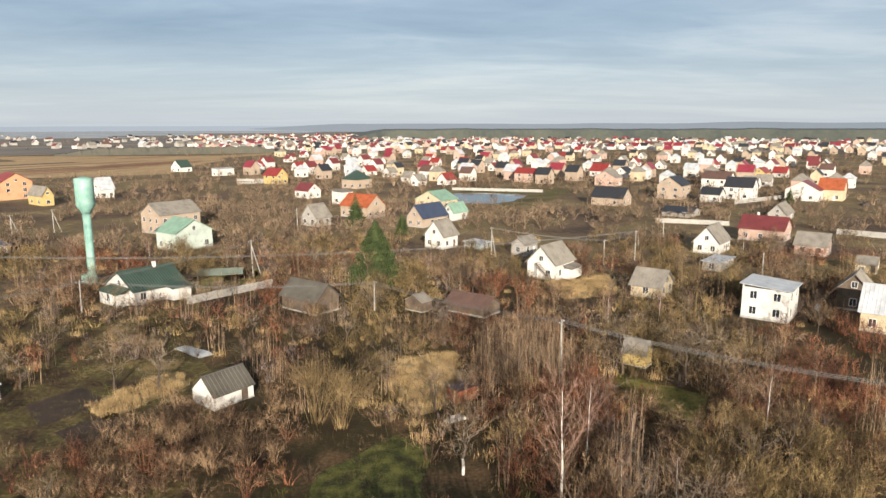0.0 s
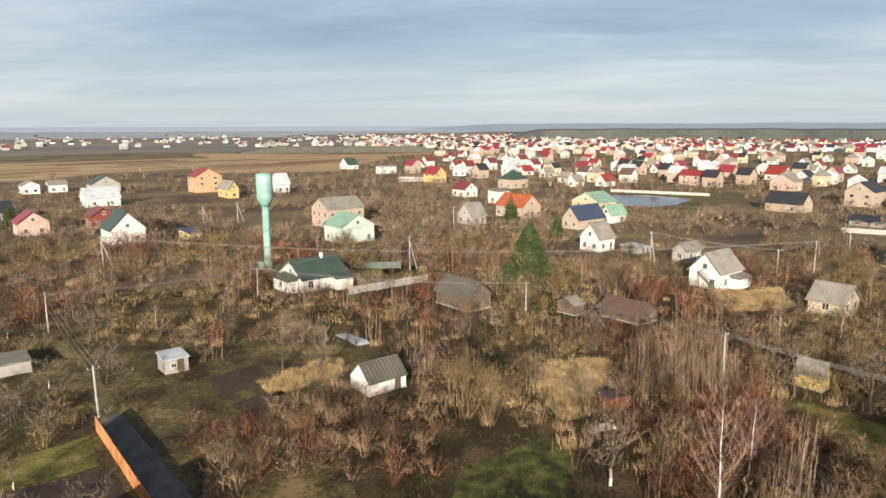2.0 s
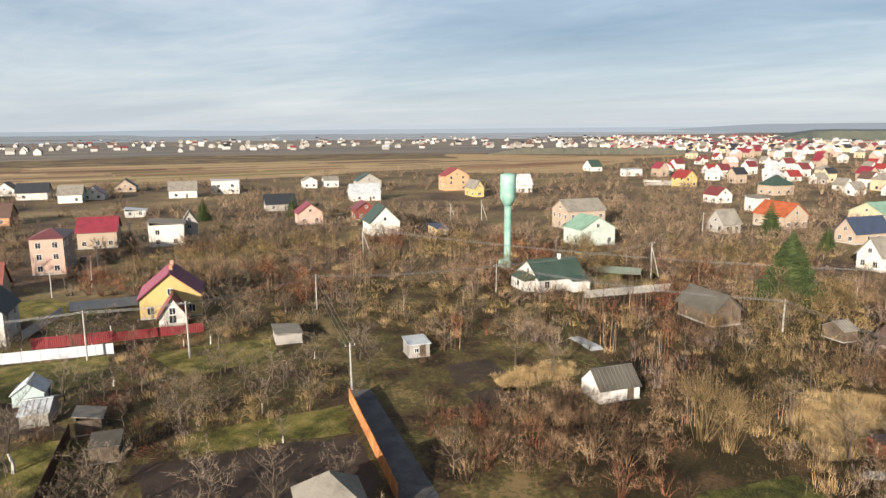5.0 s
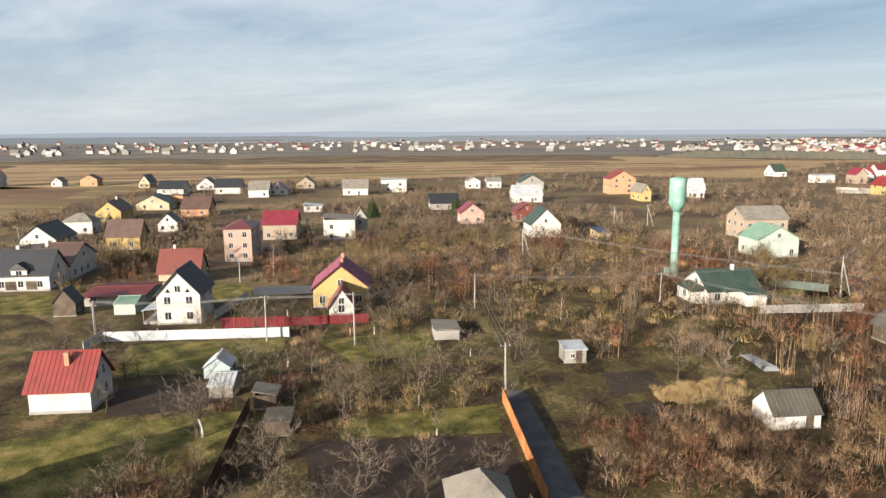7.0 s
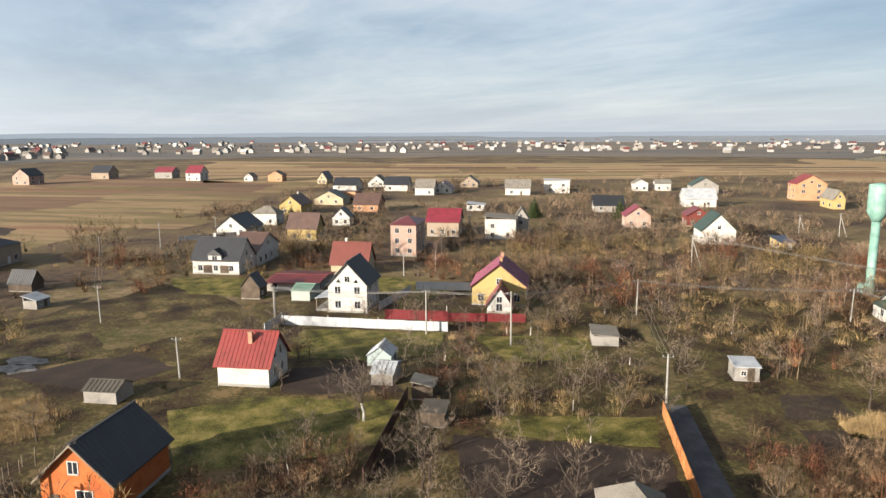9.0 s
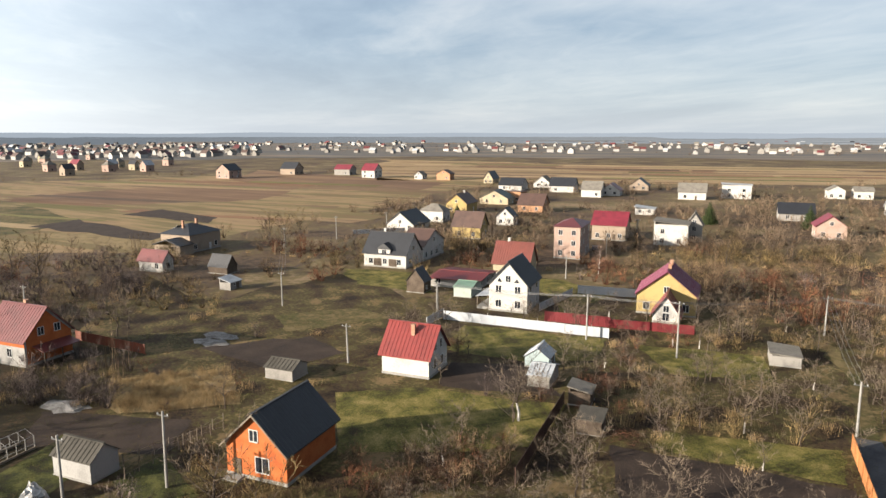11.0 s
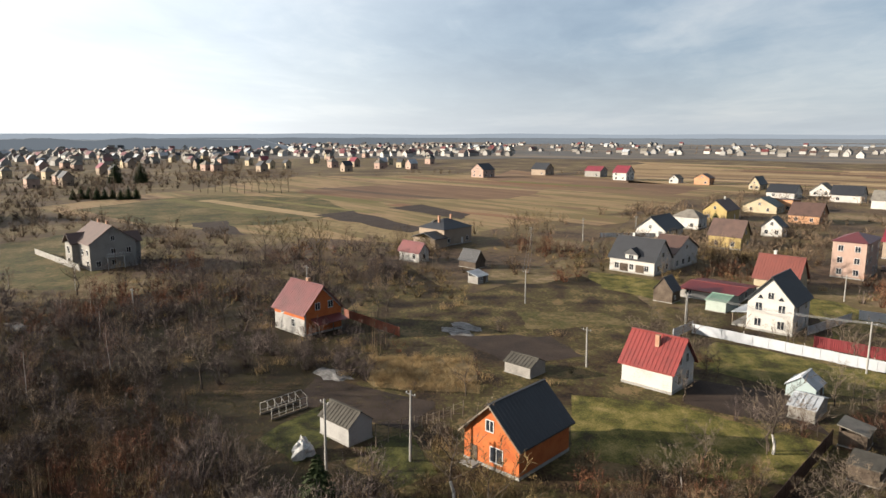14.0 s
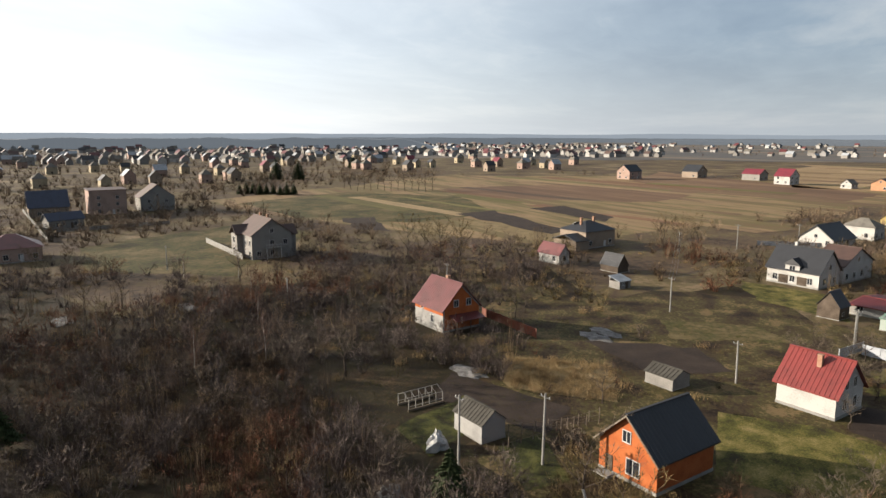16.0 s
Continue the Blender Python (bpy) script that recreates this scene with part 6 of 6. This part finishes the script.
# tufts on the tended ground too
for outline_ in OPEN:
    xs, ys = [p[0] for p in outline_], [p[1] for p in outline_]
    if math.hypot(sum(xs) / len(xs), sum(ys) / len(ys)) > 150 or outline_ in BEDS:
        continue
    for _ in range(int((max(xs) - min(xs)) * (max(ys) - min(ys)) * (1.3 if sum(abs(v) for p in outline_ for v in p) < 9000 else 0.3))):
        x, y = rng.uniform(min(xs), max(xs)), rng.uniform(min(ys), max(ys))
        if inside(outline_, x, y) and free_of_houses(x, y):
            (greens if noise.noise((x * 0.15, y * 0.15, 2)) + rng.uniform(-.4, .4) > -0.1 else tufts).append((x, y, rng.uniform(0.3, 0.8)))
for key, mat, label in (("olive", TWIG_OLIVE, "olive brown leafless shrubs"), ("red", TWIG_RED, "russet leafless shrubs"), ("brown", TWIG_BROWN, "grey brown leafless shrubs"), ("mauve", TWIG_MAUVE, "grey mauve leafless shrubs")):
    spread_out("shrubs", label, mat, BUSH_FINE, [p for p in kinds[key] if far(p[0], p[1]) < 112])
    spread_out("shrubs", label, mat, BUSH_NEAR, [p for p in kinds[key] if far(p[0], p[1]) >= 112])
    spread_out("tall_shrubs", "tall " + label, mat, BUSH_BIG, big[key])
spread_out("saplings", "dense slim leafless saplings", TWIG_PALE, WHIPS, whips)
spread_out("reeds", "tall dry straw coloured grass", TWIG_STRAW, REEDS, reeds)
spread_out("grass_tufts", "short tufts of dry grass", DULL_TUFT, TUFT, tufts)
spread_out("grass_tufts", "short tufts of green winter grass", GREEN_TUFT, TUFT, greens)
spread_out("thicket", "distant leafless bushes and trees", TWIG_FAR, BUSH_FAR, farb)
TAWNY = surface("tawny_willow_twigs", (0.05, 0.036, 0.018), (0.18, 0.125, 0.06), (0.38, 0.275, 0.14), scale=0.4, bump=0, rnd=0.35, island=True, spread=0.26)
for i, (x, y, k) in enumerate(WILLOW_BUSHES):
    v, f = bush_data(200 + i, 64, 8.0, 3.9, 0.017, 18, 0.55)
    ob = new("willow_bush", from_lists("willow_bush", (v.tolist(), f.tolist()), TAWNY))
    ob.matrix_basis = pose(x, y, -0.05, 0, 0, 70 * i) @ Matrix.Diagonal((k, k, k, 1))
    tagged(ob, "tall leafless willow bush of many tawny upright stems", "bush")
orchard = 0
while orchard < 150:
    a, d = radians(rng.uniform(40, 80)), rng.uniform(48, 125)
    x, y = -math.sin(a) * d, math.cos(a) * d
    if free(x, y, 0.3) or (rng.random() < 0.12 and free_of_houses(x, y)):
        orchard += 1
        plant(FRUIT if rng.random() < 0.85 else FRUIT_W, x, y, rng.uniform(2.6, 4.6))
for x, y in trees_near:
    u = rng.random()
    plant(FRUIT if u < 0.5 else TALL if u < 0.75 else WILLOW if u < 0.92 else BIRCH, x, y, rng.uniform(3.2, 6.0) if u < 0.5 else rng.uniform(4.5, 8.0))

# ---- the far town ----
TOWN_WALLS = [WHITE, WHITE, WHITE, PINK, CREAM, WHITE, BEIGE]
TOWN_ROOFS = [ROOF_MAROON, ROOF_GREY, ROOF_BLACK, ROOF_CRIMSON, ROOF_BROWN, ROOF_LIGHT, ROOF_GREY, ROOF_RED, ROOF_LIGHT]
MODELS = []
for i in range(14):
    w = rng.uniform(6.8, 9.2)
    h = house("town house with a pitched roof among gardens", 0, 0, 0, w, w * 0.85, rng.choice((3.2, 5.2, 5.8)), w * 0.42, TOWN_WALLS[i % 7], TOWN_ROOFS[(i * 5) % 9], "hip" if i % 4 == 3 else "gable", simple=True)
    BUILT.pop()
    h["group"] = "town houses"
    MODELS.append(h)


def townscape(a0, a1, d0, d1, count, spots, power=1.0):
    done = tries = 0
    while done < count and tries < count * 30:
        tries += 1
        a, d = radians(rng.uniform(a0, a1)), d0 * (d1 / d0) ** (rng.random() ** power)
        x, y = -math.sin(a) * d, math.cos(a) * d
        if any(inside(p, x, y) for p in OPEN) or any((x - u) ** 2 + (y - v) ** 2 < 15 ** 2 for u, v in spots):
            continue
        if any((x - bx) ** 2 + (y - by) ** 2 < 14 ** 2 for bx, by, r in BUILT if r > 3):
            continue
        spots.append((x, y))
        done += 1


near_town = []
DULL = (3, 4, 6, 10, 11, 13)
townscape(-38, 16, 385, 1000, 225, near_town)
townscape(118, 146, 440, 1000, 46, near_town)
townscape(95, 118, 620, 1000, 30, near_town)
for i, (x, y) in enumerate(near_town):
    at_ = pose(x, y, 0, 0, 0, 142 + 90 * rng.randrange(4) + rng.uniform(-6, 6))
    if i < len(MODELS):
        MODELS[i].matrix_basis = at_
    else:
        copy_thing(MODELS[rng.choice(DULL) if x < -150 and y < 100 else rng.randrange(len(MODELS))], at_)


def block_data(w, l, h, r):
    a, b = l / 2, w / 2
    v = [(-a, -b, 0), (a, -b, 0), (a, b, 0), (-a, b, 0), (-a, -b, h), (a, -b, h), (a, b, h), (-a, b, h), (-a, 0, h + r), (a, 0, h + r)]
    walls = [(0, 1, 5), (0, 5, 4), (2, 3, 7), (2, 7, 6), (1, 2, 6), (1, 6, 5), (5, 6, 9), (3, 0, 4), (3, 4, 7), (7, 4, 8)]
    o = 0.4
    v2 = [(-a - o, -b - o, h - 0.1), (a + o, -b - o, h - 0.1), (a + o, 0, h + r + .15), (-a - o, 0, h + r + .15), (a + o, b + o, h - 0.1), (-a - o, b + o, h - 0.1)]
    roofs = [(0, 1, 2), (0, 2, 3), (3, 2, 4), (3, 4, 5)]
    return (np.array(v, np.float32), np.array(walls, np.int32)), (np.array(v2, np.float32), np.array(roofs, np.int32))


def far_houses(spots, label, walls, roofs):
    groups = {}
    for x, y in spots:
        groups.setdefault((rng.randrange(5), rng.randrange(7)), []).append((x, y))
    by_wall, by_roof = {}, {}
    for (wi, ri), places in groups.items():
        for x, y in places:
            s, a = rng.uniform(0.8, 1.25), radians(142 + 90 * rng.randrange(2) + rng.uniform(-10, 10))
            by_wall.setdefault(wi, []).append((x, y, s, a))
            by_roof.setdefault(ri, []).append((x, y, s, a))
    wall_d, roof_d = block_data(8, 10, 4.6, 3.6)
    for table, data, mats, name in ((by_wall, wall_d, walls, "far_house_walls"), (by_roof, roof_d, roofs, "far_house_roofs")):
        for k, places in table.items():
            vs, fs = [], []
            for n, (x, y, s, a) in enumerate(places):
                c, q = math.cos(a) * s, math.sin(a) * s
                v = data[0]
                vs.append(np.stack([v[:, 0] * c - v[:, 1] * q + x, v[:, 0] * q + v[:, 1] * c + y, v[:, 2] * s], -1))
                fs.append(data[1] + n * len(v))
            me = bpy.data.meshes.new(name)
            me.from_pydata(np.concatenate(vs).tolist(), [], np.concatenate(fs).tolist())
            me.materials.append(mats[k])
            tagged(new(name, me), label, kind="stuff")


far_town = []
townscape(-38, 20, 1000, 2600, 1000, far_town, 1.3)
far_houses(far_town, "distant houses of the town", TOWN_WALLS, TOWN_ROOFS)
dull_town = []
townscape(20, 92, 1150, 2600, 280, dull_town, 1.0)
townscape(112, 146, 800, 2400, 420, dull_town, 1.2)
townscape(90, 112, 1000, 2200, 200, dull_town, 1.2)
far_houses(dull_town, "distant pale houses among bare trees", [GREYW, BLOCK, GREYW, BLOCK, WHITE], [ROOF_GREY, ROOF_BROWN, ROOF_BLACK, ROOF_GREY, ROOF_LIGHT, ROOF_MAROON, ROOF_BROWN])

# ---- woods and hills at the horizon ----
WOOD_DATA = [bush_data(180 + i, 12, 9.0, 5.0, 0.15, 3, 0.8) for i in range(4)]


def belt(a0, a1, d0, d1, count, size=(0.7, 1.2)):
    return [(-math.sin(radians(a)) * d, math.cos(radians(a)) * d, rng.uniform(*size)) for a, d in ((rng.uniform(a0, a1), rng.uniform(d0, d1)) for _ in range(count))]


def clear_belt(*args):
    return [p for p in belt(*args) if not any(inside(o, p[0], p[1]) for o in OPEN)]


spread_out("town_trees", "distant leafless trees among the houses", TWIG_FAR, WOOD_DATA,
           clear_belt(-38, 22, 300, 900, 1000, (0.3, 0.75)) + clear_belt(-38, 22, 900, 2400, 1000, (0.4, 0.8)) + clear_belt(112, 146, 300, 1500, 1500, (0.35, 0.8)) + clear_belt(20, 110, 1100, 2500, 600, (0.4, 0.8)))


def ridge(name, label, a0, a1, d, depth, top, material, rough_top, rate, soft=3):
    """A long rounded rise of land or wood across the horizon."""
    bm = bmesh.new()
    n = int((a1 - a0) * 6)
    rows = []
    for i in range(n + 1):
        a = radians(a0 + (a1 - a0) * i / n)
        fade = min(1, i / (6 * soft), (n - i) / (6 * soft))
        h = top * fade * (0.9 + 0.2 * noise.noise((i * rate, d * 0.01, 1.0))) + rough_top * noise.noise((i * 2.7, d, 4.0))
        rows.append([bm.verts.new((-math.sin(a) * q, math.cos(a) * q, z)) for q, z in ((d, -1), (d + 4, max(0.6, h)), (d + depth * 0.5, max(0.5, h * 0.97)), (d + depth, -1))])
    for p, q in zip(rows, rows[1:]):
        for i in range(3):
            bm.faces.new((p[i], p[i + 1], q[i + 1], q[i]))
    bmesh.ops.recalc_face_normals(bm, faces=bm.faces)
    tagged(new(name, mesh_of(name, bm, material)), label, kind="structure")


# distance haze is put into these five materials as a faint blue-grey glow
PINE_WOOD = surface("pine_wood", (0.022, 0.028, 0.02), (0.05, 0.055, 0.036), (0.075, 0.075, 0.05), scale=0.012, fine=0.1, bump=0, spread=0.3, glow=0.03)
HAZE_GLOW_WOOD = surface("haze_glow_woods", (0.05, 0.055, 0.06), (0.08, 0.085, 0.09), scale=0.004, fine=0.03, bump=0, spread=0.4, glow=0.085)
MIST_GLOW_WOOD = surface("mist_glow_woods", (0.05, 0.055, 0.06), (0.08, 0.085, 0.09), scale=0.004, fine=0.03, bump=0, spread=0.4, glow=0.085)
PALE_HAZE_GLOW_HILL = surface("pale_haze_glow_hills", (0.022, 0.026, 0.034), (0.03, 0.036, 0.046), scale=0.002, fine=0.02, bump=0, spread=0.4, glow=0.19)
HAZE_GLOW_HILL = surface("haze_glow_hills", (0.022, 0.026, 0.034), (0.03, 0.036, 0.046), scale=0.002, fine=0.02, bump=0, spread=0.4, glow=0.13)
# blue-grey haze is painted into the plain's base colour, over ochre field tones
HAZE_TINT_PLAIN = surface("haze_tinted_plain", (0.12, 0.125, 0.135), (0.19, 0.17, 0.15), (0.33, 0.26, 0.185), scale=0.010, fine=0.05, bump=0, spread=0.22, stretch=(0.12, 1.0, 1), rot=60)
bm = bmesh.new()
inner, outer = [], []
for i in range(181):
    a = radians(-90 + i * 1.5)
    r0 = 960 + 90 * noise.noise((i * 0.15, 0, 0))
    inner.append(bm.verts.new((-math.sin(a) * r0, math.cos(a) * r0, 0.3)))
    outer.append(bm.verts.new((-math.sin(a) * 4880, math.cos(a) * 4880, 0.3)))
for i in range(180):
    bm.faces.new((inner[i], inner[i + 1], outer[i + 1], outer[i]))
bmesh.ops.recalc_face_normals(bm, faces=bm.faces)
tagged(new("far_plain", mesh_of("far_plain", bm, HAZE_TINT_PLAIN)), "distant plain of fields and scrub tinted with painted haze", kind="structure")
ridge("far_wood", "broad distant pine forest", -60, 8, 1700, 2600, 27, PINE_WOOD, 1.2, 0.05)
ridge("far_wood", "dark distant wood", 96, 118, 2300, 300, 20, MIST_GLOW_WOOD, 2.0, 0.05)
ridge("far_wood", "dark distant wood", 108, 160, 1600, 500, 25, MIST_GLOW_WOOD, 2.0, 0.05)
ridge("far_wood", "dark distant wood", 66, 92, 2500, 250, 14, HAZE_GLOW_WOOD, 2.0, 0.05)
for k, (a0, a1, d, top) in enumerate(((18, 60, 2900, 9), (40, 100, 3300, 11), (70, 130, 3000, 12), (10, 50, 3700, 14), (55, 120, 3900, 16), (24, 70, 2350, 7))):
    ridge("far_wood", "line of distant woods with painted blue grey haze", a0, a1, d, 250, top, HAZE_GLOW_WOOD, 1.5, 0.08)
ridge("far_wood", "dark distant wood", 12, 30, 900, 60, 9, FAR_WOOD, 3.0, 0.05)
ridge("far_hills", "low hills at the horizon with painted blue haze", -70, 22, 4600, 300, 58, HAZE_GLOW_HILL, 0.3, 0.02, 14)
ridge("far_hills", "low hills at the horizon with painted blue haze", 10, 180, 4500, 300, 40, PALE_HAZE_GLOW_HILL, 0.3, 0.02, 10)
ridge("far_hills", "low rise at the horizon with painted haze", -180, 180, 4750, 100, 38, PALE_HAZE_GLOW_HILL, 0.3, 0.01)
